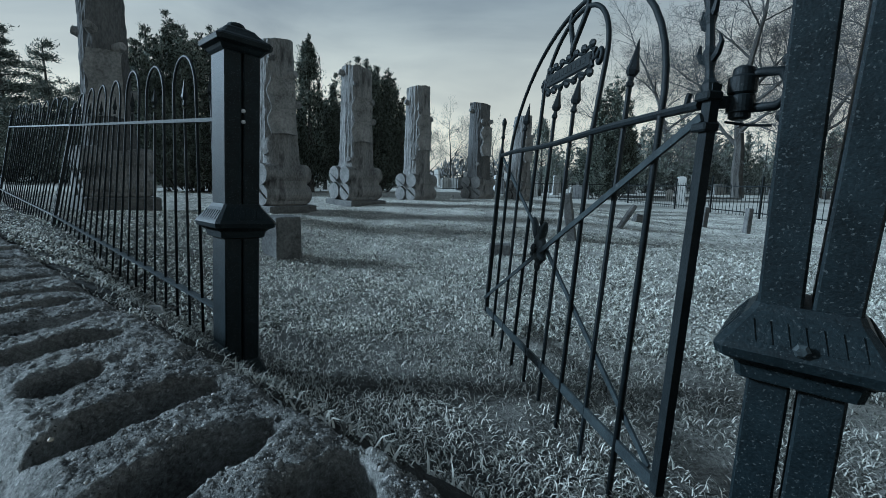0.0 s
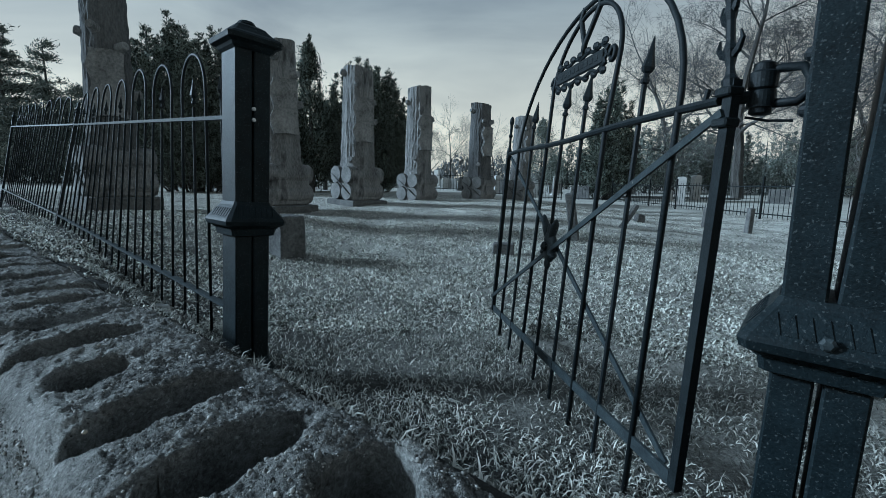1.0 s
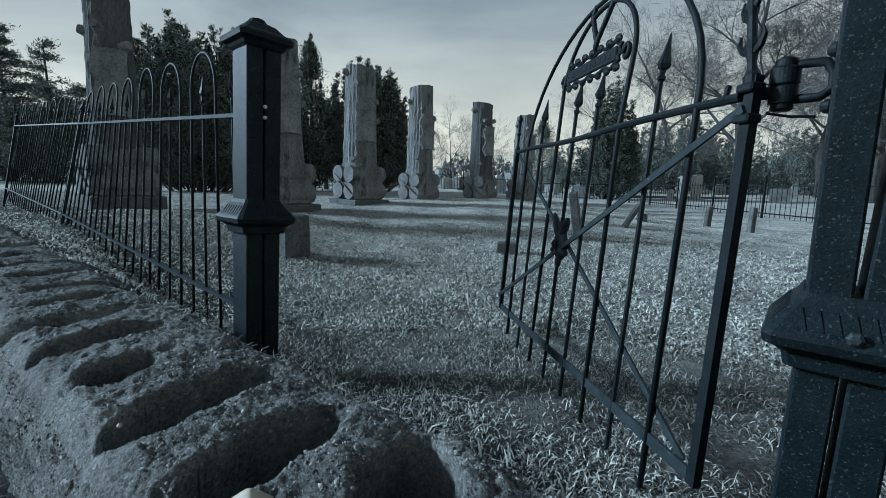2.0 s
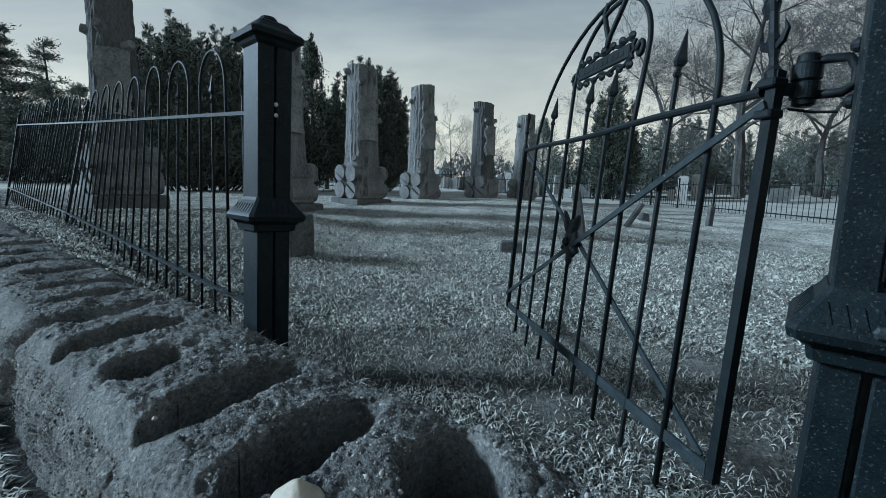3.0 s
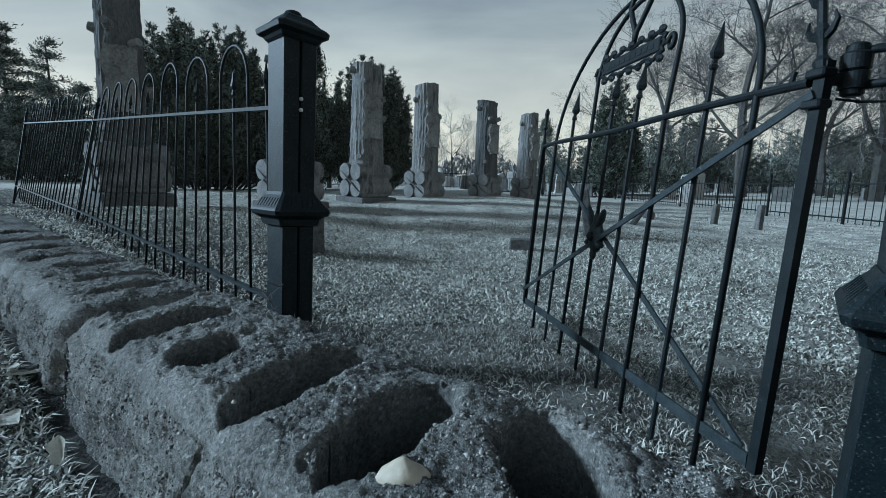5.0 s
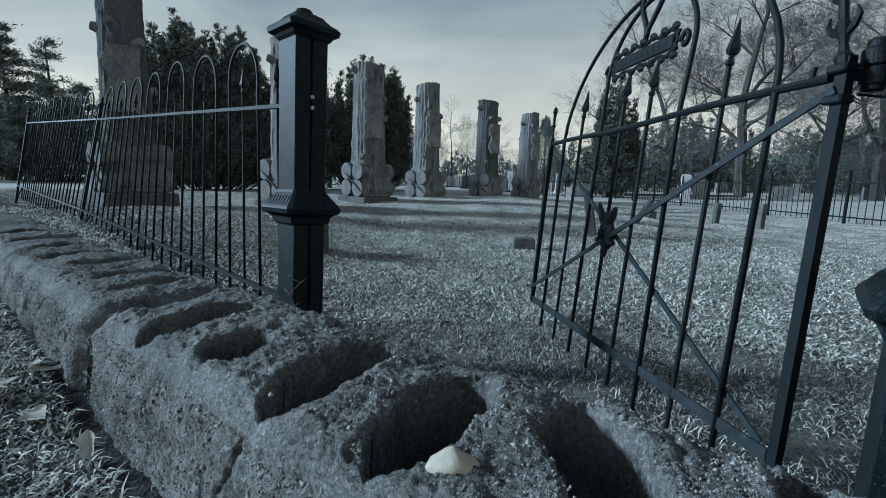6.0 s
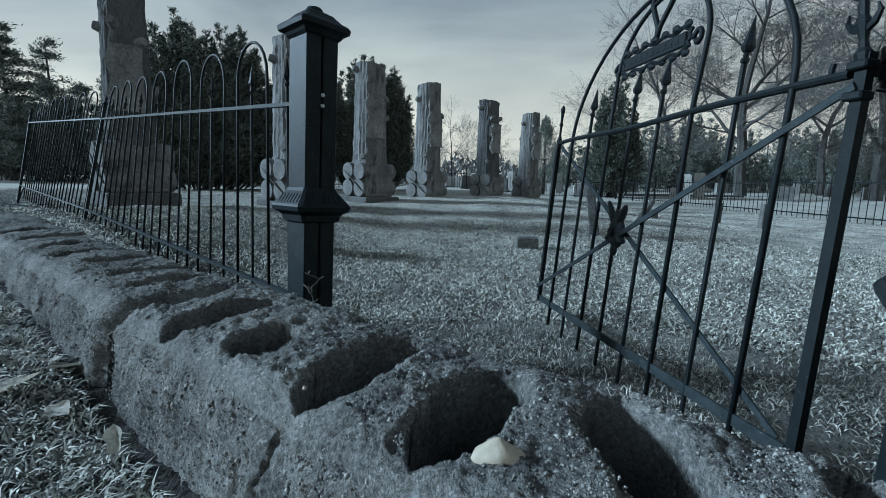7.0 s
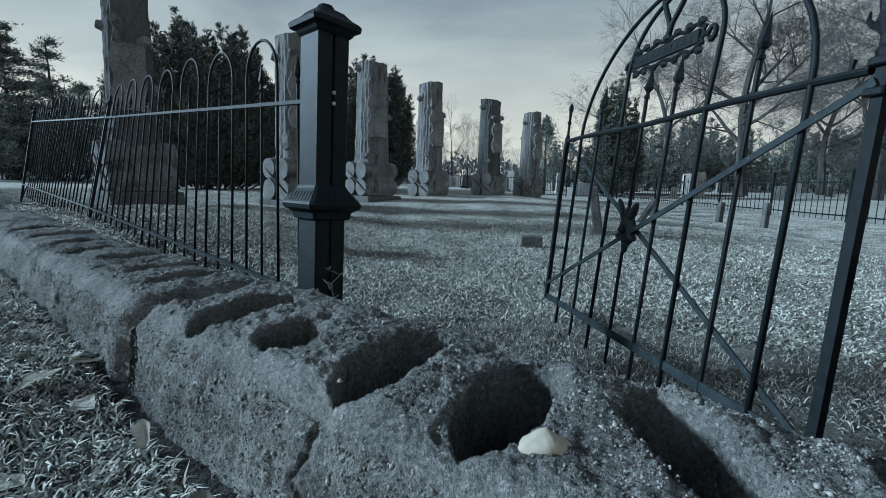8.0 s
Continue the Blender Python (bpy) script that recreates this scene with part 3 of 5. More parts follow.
def fence_panel(t0, t1, b0, b1, first, pitch, count, half, label, stop):
    """Hoops and spears between two rails; rails run from t0 to t1 above and b0 to b1 below."""
    t0, t1, b0, b1 = (Vector(v) for v in (t0, t1, b0, b1))
    span = ((t1 - t0).length + (b1 - b0).length) / 2
    fence = tagged(empty("fence_panel", Matrix.Translation(b0)), label, "fence", group="hairpin fence")
    inv = Matrix.Translation(-b0)
    rng = random.Random(int(span * 1000))

    def at(s, h):
        """s metres along, h metres above the upper rail, or below the lower one if negative past it."""
        f = s / span
        lo, hi = b0.lerp(b1, f), t0.lerp(t1, f)
        up = (hi - lo).normalized()
        return inv @ (hi + up * h)

    def low(s, h):
        f = s / span
        lo, hi = b0.lerp(b1, f), t0.lerp(t1, f)
        return inv @ (lo - (hi - lo).normalized() * h)

    across = (t1 - t0).normalized().cross((t0 - b0).normalized())
    bm = bmesh.new()
    strap(bm, at(0, 0), at(span, 0), 0.014, 0.026, (inv.to_3x3() @ across))
    part("top_rail", bm, IRON_PALE, fence, "worn channel rail with bare bright edge")
    bm = bmesh.new()
    strap(bm, low(0, 0), low(span, 0), 0.012, 0.026, (inv.to_3x3() @ across))
    part("bottom_rail", bm, IRON_PALE, fence)
    for k in range(count):
        c = first + pitch * k
        if c - half > span:
            break
        rise = 0.272 + rng.uniform(-0.012, 0.012)
        legs, pts = half * (1 + rng.uniform(-0.04, 0.04)), []
        top = rise - 0.14
        pts.append(low(c - legs, 0.15 + rng.uniform(-0.01, 0.015)))
        pts.append(at(c - legs, top * 0.6))
        for j in range(11):
            an = math.pi * (1 - j / 10)
            pts.append(at(c + legs * math.cos(an), top + 0.14 * math.sin(an)))
        pts.append(at(c + legs, top * 0.6))
        pts.append(low(c + legs, 0.15 + rng.uniform(-0.01, 0.015)))
        bm = bmesh.new()
        pipe(bm, pts, 0.0062, 7)
        part("hoop", bm, IRON, fence, smooth=True)
        bm = bmesh.new()
        bend = rng.uniform(-0.006, 0.006)
        p0, p1, tip = low(c, 0.155), at(c + bend, 0.05), at(c + bend, 0.16)
        pipe(bm, [p0, p1], 0.0058, 7)
        axis = (tip - p1).normalized()
        m = Matrix.Translation(p1) @ axis.to_track_quat("Z", "Y").to_matrix().to_4x4()
        spear_head(bm, 0.115, m, 0.9)
        part("spear_picket", bm, IRON, fence)
    # plain bar at the start
    bm = bmesh.new()
    pipe(bm, [low(0.05, 0.14), at(0.05, 0.07)], 0.0058, 7)
    m = Matrix.Translation(at(0.05, 0.06)) @ (at(0.05, 0.1) - at(0.05, 0)).to_track_quat("Z", "Y").to_matrix().to_4x4()
    spear_head(bm, 0.11, m, 0.9)
    part("spear_picket", bm, IRON, fence)
    if stop:
        bm = bmesh.new()
        p0, p1 = low(span, 0.28), at(span, 0.1)
        strap(bm, p0, p1, 0.026, 0.026, across)
        m = Matrix.Translation(p1) @ (p1 - p0).to_track_quat("Z", "Y").to_matrix().to_4x4()
        lathe(bm, [(0, 0.012), (0.01, 0.02), (0.02, 0.012), (0.035, 0.024), (0.05, 0.018), (0.065, 0.01), (0.085, 0.014), (0.11, 0.002)], 8, m)
        part("line_post", bm, IRON, fence, "thin leaning line post with a turned finial")
        bm = bmesh.new()
        pipe(bm, [low(span - 0.3, 0.0), low(span - 0.1, 0.15), low(span - 0.02, 0.26)], 0.008, 6)
        part("stay", bm, IRON, fence)
    return fence


fence_panel((-0.81, 1.60, 0.863), (-3.29, 3.95, 1.093), (-0.83, 1.615, 0.125), (-3.41, 3.82, 0.297), 0.36, 0.452, 7, 0.15,
            "black wrought iron hairpin fence with hoops over spears", True)
fence_panel((-3.31, 3.967, 1.094), (-5.83, 6.02, 1.284), (-3.43, 3.837, 0.298), (-6.02, 5.98, 0.452), 0.38, 0.405, 7, 0.14,
            "black wrought iron hairpin fence leaning inwards at its far end", True)


# ---- gate ----
GU, GV, GN = Vector((-0.1472, 0.9891, 0)), Vector((0.0361, -0.0077, 0.9993)), Vector((-0.9884, -0.1471, 0.0346))
GB = Vector((0.4909, 0.7737, 0.043))
GATE_M = Matrix(((GU.x, -GN.x, GV.x, GB.x), (GU.y, -GN.y, GV.y, GB.y), (GU.z, -GN.z, GV.z, GB.z), (0, 0, 0, 1)))


def build_gate():
    gate = tagged(empty("gate", GATE_M), "open sagging wrought iron gate with arched top and name plate", "gate")

    def top(s):
        return 0.757 - 0.0175 * s

    def low(s):
        return -0.016 - 0.0355 * s

    def bar_s(k, f):
        """Bar k of nine: its place along the gate at the foot (f = 0) and at the upper rail (f = 1)."""
        return k * (0.165 - 0.0093 * f) - 0.02 - 0.017 * f

    def P(s, h, y=0.0):
        return (s, y + 0.1136 * max(0.0, h - 0.757), h)   # the crest leans a little out of the plane

    # frame
    for name, pts, w in (("top_rail", (P(0, top(0)), P(bar_s(9, 1), top(1.387))), 0.016), ("hinge_stile", (P(-0.018, -0.03), P(-0.022, 0.79)), 0.022), ("latch_stile", (P(bar_s(9, 0.02), low(1.48) - 0.01), P(bar_s(9, 1), top(1.387) + 0.012)), 0.02)):
        bm = bmesh.new()
        if name == "top_rail":
            pipe(bm, [Vector(pts[0]).lerp(Vector(pts[1]), q / 8) + Vector((0, 0.003 * math.sin(q * 1.7), 0.004 * math.sin(q * 1.1))) for q in range(9)], 0.0095, 8)
        else:
            strap(bm, pts[0], pts[1], w, 0.018, (0, 1, 0))
        part(name, bm, IRON, gate)
    bm = bmesh.new()
    strap(bm, P(0, low(0)), P(bar_s(9, 0), low(1.48)), 0.03, 0.008, (0, 1, 0))
    part("bottom_rail", bm, IRON_PALE, gate, "flat worn bottom strap")
    for a, b in ((P(-0.02, 0.732, -0.01), P(1.475, -0.01, -0.01)), (P(1.37, 0.725, 0.01), P(0.03, -0.005, 0.01))):
        bm = bmesh.new()
        mid = [Vector(a).lerp(Vector(b), t) for t in (0, 1)]
        strap(bm, mid[0], mid[1], 0.016, 0.006, (0, 1, 0))
        part("brace", bm, IRON_PALE, gate, "flat diagonal brace with flaking paint")
    ends = {2: 0.842, 4: 0.826, 5: 0.828, 7: 0.818}
    # plain and spear bars
    for k in (2, 4, 5, 7):
        s0, s1 = bar_s(k, -0.2), bar_s(k, 1)
        h1 = ends[k]
        bm = bmesh.new()
        pipe(bm, [P(s0, low(s0) - 0.15), P(s1, h1)], 0.0068, 8)
        lean = Vector(P(s1, 0.95)) - Vector(P(s1 + 0.002, 0.757))
        m = Matrix.Translation(P(s1, h1)) @ lean.to_track_quat("Z", "Y").to_matrix().to_4x4()
        spear_head(bm, 0.115, m, 1.0)
        part("spear_bar", bm, IRON, gate)
    # outer arch on bars 1 and 8, inner arch on bars 3 and 6
    for a, b, straight, rise in ((1, 8, 0.0, 0.44), (3, 6, 0.2, 0.215)):
        sa, sb = bar_s(a, 1), bar_s(b, 1)
        c, half = (sa + sb) / 2, (sb - sa) / 2
        pts = [P(bar_s(a, -0.2), low(sa) - 0.15), P(sa, top(sa)), P(sa, top(sa) + straight * 0.9)] if straight else [P(bar_s(a, -0.2), low(sa) - 0.15), P(sa, top(sa) - 0.02)]
        for j in range(1 if straight else 0, 25):
            an = math.pi * (1 - j / 24)
            pts.append(P(c + half * math.cos(an), (top(sa) + top(sb)) / 2 + straight + rise * math.sin(an)))
        pts.append(P(bar_s(b, -0.2), low(sb) - 0.15))
        bm = bmesh.new()
        pipe(bm, pts, 0.0075, 8)
        part("arch_bar", bm, IRON, gate, smooth=True)
    # curls between the arches and the plate
    for sgn in (-1, 1):
        bm = bmesh.new()
        pts = [P(0.69, 1.015), P(0.69 + sgn * 0.004, 1.06), P(0.69 + sgn * 0.038, 1.11), P(0.69 + sgn * 0.066, 1.155), P(0.69 + sgn * 0.055, 1.185), P(0.69 + sgn * 0.03, 1.18)]
        pipe(bm, pts, [0.008, 0.009, 0.009, 0.009, 0.008, 0.005], 8)
        part("scroll", bm, IRON, gate, smooth=True)
        bm = bmesh.new()
        c = 0.69 + sgn * 0.215
        pts = [P(c + 0.02 * math.cos(t) * (1 - t / 9), 0.965 + 0.03 * math.sin(t) * (1 - t / 9)) for t in [k * 0.55 for k in range(12)]]
        pipe(bm, pts, 0.0075, 7)
        part("scroll", bm, IRON, gate, smooth=True)
    # plate
    bm = bmesh.new()
    c, w, hh = 0.685, 0.165, 0.021
    box(bm, c - w, c + w, 0.014, 0.026, 0.975 - hh, 0.975 + hh, 0.003)
    plate = part("name_plate", bm, IRON, gate, "cast name plate in a scalloped frame")
    bm = bmesh.new()
    ring = []
    n = 72
    for k in range(n + 1):
        t = 2 * math.pi * k / n
        r = 1 + 0.10 * math.cos(12 * t)
        x = c + (w + 0.012) * max(-1, min(1, 1.25 * math.cos(t))) * (1 + 0.03 * math.cos(12 * t))
        z = 0.975 + (hh + 0.014) * max(-1, min(1, 1.35 * math.sin(t))) * (1 + 0.16 * math.cos(14 * t))
        ring.append(P(x, z, -0.004))
    pipe(bm, ring, 0.0065, 6, cap=False)
    part("plate_frame", bm, IRON, plate)
    for k in range(9):
        bm = bmesh.new()
        x = c + (k - 4) * 0.032
        box(bm, x - 0.010, x + 0.010, 0.0125, 0.0275, 0.967, 0.984, 0.001)
        part("raised_bar", bm, IRON, plate)
    for k in range(14):
        bm = bmesh.new()
        s = -1 if k % 2 else 1
        x = c + (k // 2 - 3) * 0.055
        bmesh.ops.create_uvsphere(bm, u_segments=7, v_segments=5, radius=0.013, matrix=Matrix.Translation((x, 0.02, 0.975 + s * (hh + 0.02))) @ Matrix.Diagonal((1.3, 0.7, 1, 1)))
        part("leaf_boss", bm, IRON, plate)
    # hub where the braces cross
    bm = bmesh.new()
    q = Vector((0.758, 0, 0.3685))
    bmesh.ops.create_uvsphere(bm, u_segments=12, v_segments=8, radius=1, matrix=Matrix.Translation(q) @ Matrix.Diagonal((0.048, 0.02, 0.062, 1)))
    hub = part("hub", bm, IRON_PALE, gate, "cast leaf-shaped hub at the crossing braces", smooth=True)
    for dx, dz, ln, wd in ((-0.045, 0.085, 0.075, 0.017), (0.0, 0.075, 0.05, 0.016), (0.05, 0.085, 0.095, 0.015), (0.0, -0.085, 0.04, 0.018), (-0.05, -0.03, 0.04, 0.018), (0.05, -0.03, 0.04, 0.018)):
        d = Vector((dx, 0, dz)).normalized()
        m = Matrix.Translation(q + Vector((dx, -0.006, dz)) * 0.75) @ d.to_track_quat("Z", "Y").to_matrix().to_4x4() @ Matrix.Diagonal((wd, wd * 0.6, ln * 0.6, 1))
        bm = bmesh.new()
        bmesh.ops.create_uvsphere(bm, u_segments=8, v_segments=6, radius=1, matrix=m)
        part("petal", bm, IRON_PALE, hub, smooth=True)
    for sgn in (1, -1):
        bm = bmesh.new()
        lathe(bm, [(0, 0.018), (0.008, 0.018), (0.014, 0.009)], 10, Matrix.Translation(q + Vector((0, sgn * 0.018, 0))) @ Matrix.Rotation(-sgn * math.pi / 2, 4, "X"))
        part("rivet", bm, IRON, hub)
    # finials on the stiles
    bm = bmesh.new()
    fm = Matrix.Translation((-0.02, 0, 0.775)) @ Matrix.Rotation(0.17, 4, "Y") @ Matrix.Translation((0, 0, -0.775))
    lathe(bm, [(0.775, 0.013), (0.79, 0.015), (0.8, 0.009), (0.815, 0.007), (0.83, 0.010), (0.845, 0.014), (0.86, 0.008), (0.9, 0.008), (0.915, 0.012), (0.93, 0.008), (0.95, 0.011), (0.965, 0.007), (1.0, 0.008), (1.03, 0.003)], 8, fm)
    for sx, sy, z in ((1, 0, 0.845), (-1, 0, 0.845), (0.7, 0, 0.905), (-0.6, 0, 0.925)):
        pipe(bm, [fm @ Vector(p) for p in ((0.004 * sx, 0, z - 0.012), (0.018 * sx, sy, z - 0.004), (0.028 * sx, sy, z + 0.012), (0.024 * sx, sy, z + 0.028))], [0.007, 0.007, 0.005, 0.002], 6)
    part("leaf_finial", bm, IRON, gate, "tall cast leaf finial over the hinge")
    bm = bmesh.new()
    m = Matrix.Translation((bar_s(9, 1), 0, 0.72)) @ Matrix.Rotation(-0.09, 4, "Y")
    lathe(bm, [(0, 0.012), (0.03, 0.012), (0.05, 0.006), (0.09, 0.006), (0.1, 0.011), (0.11, 0.006), (0.15, 0.008), (0.165, 0.012), (0.178, 0.01), (0.19, 0.003)], 8, m)
    part("slim_finial", bm, IRON, gate)
    # hinge straps on the stile
    for z in (0.77, 0.715):
        bm = bmesh.new()
        box(bm, -0.038, 0.0, -0.016, 0.016, z - 0.009, z + 0.007, 0.003)
        part("stile_band", bm, IRON, gate)
    bm = bmesh.new()
    pipe(bm, [P(0.035, 0.758, -0.004), P(0.04, 0.775), P(0.038, 0.785)], 0.006, 6)
    part("catch", bm, IRON, gate)
    return gate


build_gate()

# hinge between post and gate
bm = bmesh.new()
lathe(bm, [(-0.048, 0.012), (-0.044, 0.018), (-0.034, 0.018), (-0.034, 0.0225), (-0.006, 0.0225), (-0.004, 0.019), (0.0, 0.0235), (0.026, 0.0235), (0.030, 0.018), (0.042, 0.017), (0.046, 0.011)], 24)
hinge = part("hinge", bm, IRON, hinge_post, "heavy iron barrel hinge")
hinge.matrix_parent_inverse = hinge_post.matrix_basis.inverted()
hinge.matrix_basis = Matrix.Translation((0.572, 0.747, 0.818))
to_post = Vector((0.72, -0.69, 0)).normalized()
bm = bmesh.new()
pipe(bm, [(0, 0, 0.026), tuple(to_post * 0.026 + Vector((0, 0, 0.032))), tuple(to_post * 0.056 + Vector((0, 0, 0.03))), tuple(to_post * 0.068 + Vector((0, 0, 0.01))), tuple(to_post * 0.068 + Vector((0, 0, -0.015))), tuple(to_post * 0.052 + Vector((0, 0, -0.028))), (0, 0, -0.028)], 0.0085, 8)
part("loop", bm, IRON, hinge, smooth=True)
bm = bmesh.new()
box(bm, -0.009, 0.009, -0.02, 0.02, -0.05, 0.055, 0.004, Matrix.Translation(to_post * 0.076) @ Matrix.Rotation(radians(FENCE_RZ), 4, "Z"))
part("post_plate", bm, IRON, hinge)
for z in (-0.045, 0.048):
    bm = bmesh.new()
    bmesh.ops.create_uvsphere(bm, u_segments=8, v_segments=6, radius=0.013, matrix=Matrix.Translation(to_post * 0.066 + Vector((0, 0, z))))
    part("rivet", bm, IRON, hinge)
bm = bmesh.new()
pipe(bm, [(-0.045, 0.03, -0.012), (0, 0, -0.016)], 0.012, 8)
part("gate_strap", bm, IRON, hinge)
bm = bmesh.new()
pipe(bm, [(-0.02, 0.01, -0.05), (0.01, -0.01, -0.058), (0.04, -0.03, -0.06)], 0.0025, 5)
part("wire", bm, IRON, hinge)


# ---- tree-stump monuments ----
def monument(x, y, tall, seed, label, plinth=0.0, girth=1.0):
    """A carved tree trunk standing on four stacked logs, with a hanging scroll and cut branch stubs."""
    rng = random.Random(seed)
    z0 = float(ground_z(x, y)) - 0.03
    mon = tagged(empty("monument", pose(x, y, z0, rng.uniform(-0.6, 0.6), rng.uniform(0.2, 1.4), FENCE_RZ + rng.uniform(-4, 4))), label, "monument", group="tree-trunk monuments")
    base = plinth + 0.02
    if plinth:
        bm = bmesh.new()
        box(bm, -0.44, 0.44, -0.42, 0.42, 0, plinth + 0.02, 0.015)
        part("plinth", bm, PLINTH, mon)
    # logs run front to back, ends showing on the front
    r = 0.165
    for row in range(2):
        for col in range(2):
            bm = bmesh.new()
            cx, cz = (col - 0.5) * 2 * r * 1.07, base + r + row * 2 * r * 0.97
            rings, n = [], 22
            for k in range(9):
                yy = -0.40 + 0.80 * k / 8
                rr = r * (1 + 0.03 * noise.noise((k, seed, col + 2 * row))) * (0.95 if k in (0, 8) else 1)
                rings.append([bm.verts.new((cx + rr * math.cos(2 * math.pi * j / n) * (1 + 0.04 * noise.noise((j * 0.8, k * 0.3, seed + row))), yy, cz + rr * math.sin(2 * math.pi * j / n) * (1 + 0.04 * noise.noise((j * 0.8, k * 0.3, seed + 9))))) for j in range(n)])
            for q, w in zip(rings, rings[1:]):
                for j in range(n):
                    bm.faces.new((q[j], q[(j + 1) % n], w[(j + 1) % n], w[j]))
            for ring in (rings[0], rings[-1]):
                f = bm.faces.new(ring)
                f.material_index = 1
                ins = bmesh.ops.inset_individual(bm, faces=[f], thickness=0.02, depth=-0.008)
                for g in ins["faces"]:
                    g.material_index = 0
            bmesh.ops.recalc_face_normals(bm, faces=bm.faces)
            part("log", bm, [STONE, LOG_END], mon, "carved stone log with pale cut end")
    # stone block between the logs and out to the scroll side
    top_logs = base + 4 * r * 0.985
    bm = bmesh.new()
    box(bm, -0.3, 0.31, -0.34, 0.34, base, top_logs - 0.05, 0.02)
    part("core", bm, STONE, mon)
    # trunk
    bm = bmesh.new()
    n, levels = 56, 70
    rings = []
    zb, zt = top_logs - 0.10, tall
    for k in range(levels + 1):
        f = k / levels
        z = zb + (zt - zb) * f
        rr = girth * 0.325 - 0.055 * f + 0.03 * max(0, 0.08 - f) / 0.08
        ring = []
        for j in range(n):
            a = 2 * math.pi * j / n
            sq = 1.0 / (abs(math.cos(a)) ** 3.2 + abs(math.sin(a)) ** 3.2) ** (1 / 3.2)
            bark = 0.016 * noise.noise((math.cos(a) * 3.2 + seed, math.sin(a) * 3.2, z * 0.7)) + 0.014 * noise.noise((math.cos(a) * 11, math.sin(a) * 11 + seed, z * 3.2)) + 0.012 * noise.noise((math.cos(a) * 25, math.sin(a) * 25 + seed, z * 9)) - 0.009 * abs(math.sin(a * 17 + 1.2 * noise.noise((z * 1.3, a, seed))))
            q = rr * (0.55 + 0.45 * sq) * 0.97 + bark
            slant = (0.035 * math.cos(a + seed) + 0.025 * noise.noise((a * 2, seed, 5))) if k == levels else 0
            ring.append(bm.verts.new((q * math.cos(a), q * math.sin(a), z + slant)))
        rings.append(ring)
    for q, w in zip(rings, rings[1:]):
        for j in range(n):
            bm.faces.new((q[j], q[(j + 1) % n], w[(j + 1) % n], w[j]))
    cap = bm.faces.new(rings[-1])
    bm.faces.new(rings[0][::-1])
    bmesh.ops.inset_individual(bm, faces=[cap], thickness=0.05, depth=-0.02)
    # seed 3, the tall trunk, gets its shade from the darker stone
    part("trunk", bm, STONE if seed not in (3, 15) else DARK_STONE, mon)
    # cut branch stubs
    for a, z, ln in ((5.6, 2.25, 0.09), (0.35, 2.05, 0.1), (3.0, 1.75, 0.1), (4.3, 2.38, 0.06), (5.2, 0.95, 0.07), (1.2, 1.6, 0.1)):
        z += rng.uniform(-0.12, 0.12)
        bm = bmesh.new()
        d = Vector((math.cos(a), math.sin(a), 0.25))
        p = Vector((math.cos(a) * 0.25 * girth, math.sin(a) * 0.25 * girth, z))
        rings = pipe(bm, [p, p + d * ln * 0.8, p + d * (ln + 0.03)], [0.075, 0.06, 0.052], 10)
        part("branch_stub", bm, STONE, mon, smooth=False)
    # scroll hung on the right-hand side, bent round the trunk
    bm = bmesh.new()
    front, back, cols, rows_n = [], [], 12, 16
    for k in range(rows_n + 1):
        fz = k / rows_n
        z = 1.22 + 0.80 * fz
        for j in range(cols + 1):
            s = j / cols
            a = -0.78 + 1.08 * s
            curl = 0.085 * max(0, (0.14 - s) / 0.14) ** 0.8 + 0.03 * max(0, (s - 0.93) / 0.07)
            wave = 0.07 * math.cos(2 * math.pi * fz * 2) * max(0.12, 1 - s * 4)
            rr = 0.332 * girth + curl + 0.03 * max(0, (0.08 - fz) / 0.08) + 0.02 * max(0, (fz - 0.93) / 0.07)
            aa = a + wave
            front.append(bm.verts.new((rr * math.cos(aa), rr * math.sin(aa), z + 0.02 * math.sin(3 * s))))
            back.append(bm.verts.new(((rr - 0.045) * math.cos(aa), (rr - 0.045) * math.sin(aa), z + 0.02 * math.sin(3 * s))))
    m = cols + 1
    for k in range(rows_n):
        for j in range(cols):
            q = k * m + j
            bm.faces.new((front[q], front[q + 1], front[q + m + 1], front[q + m]))
            bm.faces.new((back[q + m], back[q + m + 1], back[q + 1], back[q]))
    edge = [k for k in range(m)] + [k * m + m - 1 for k in range(1, rows_n + 1)] + [rows_n * m + j for j in range(m - 2, -1, -1)] + [k * m for k in range(rows_n - 1, 0, -1)]
    for i, e in enumerate(edge):
        g = edge[(i + 1) % len(edge)]
        bm.faces.new((front[e], back[e], back[g], front[g]))
    bmesh.ops.recalc_face_normals(bm, faces=bm.faces)
    part("scroll", bm, SCROLL, mon, "carved stone scroll with curled edges")
    bm = bmesh.new()
    pts = []
    for k in range(25):
        fz = k / 24
        aa = -0.80 + 0.07 * math.cos(4 * math.pi * fz)
        rr = 0.36 * girth + 0.015 * math.sin(8 * math.pi * fz)
        pts.append((rr * math.cos(aa), rr * math.sin(aa), 1.20 + 0.84 * fz))
    pipe(bm, pts, [0.010 + 0.012 * abs(math.sin(2 * math.pi * k / 24)) for k in range(25)], 8)
    part("scroll_curl", bm, LOG_END, mon, "rolled edge of the scroll", smooth=True)
    # carved rope across the log ends
    bm = bmesh.new()
    pipe(bm, [(-0.30, -0.405, base + 0.50), (0, -0.43, base + 0.33), (0.30, -0.405, base + 0.12)], 0.012, 7)
    part("rope", bm, PLINTH, mon, smooth=True)
    return mon


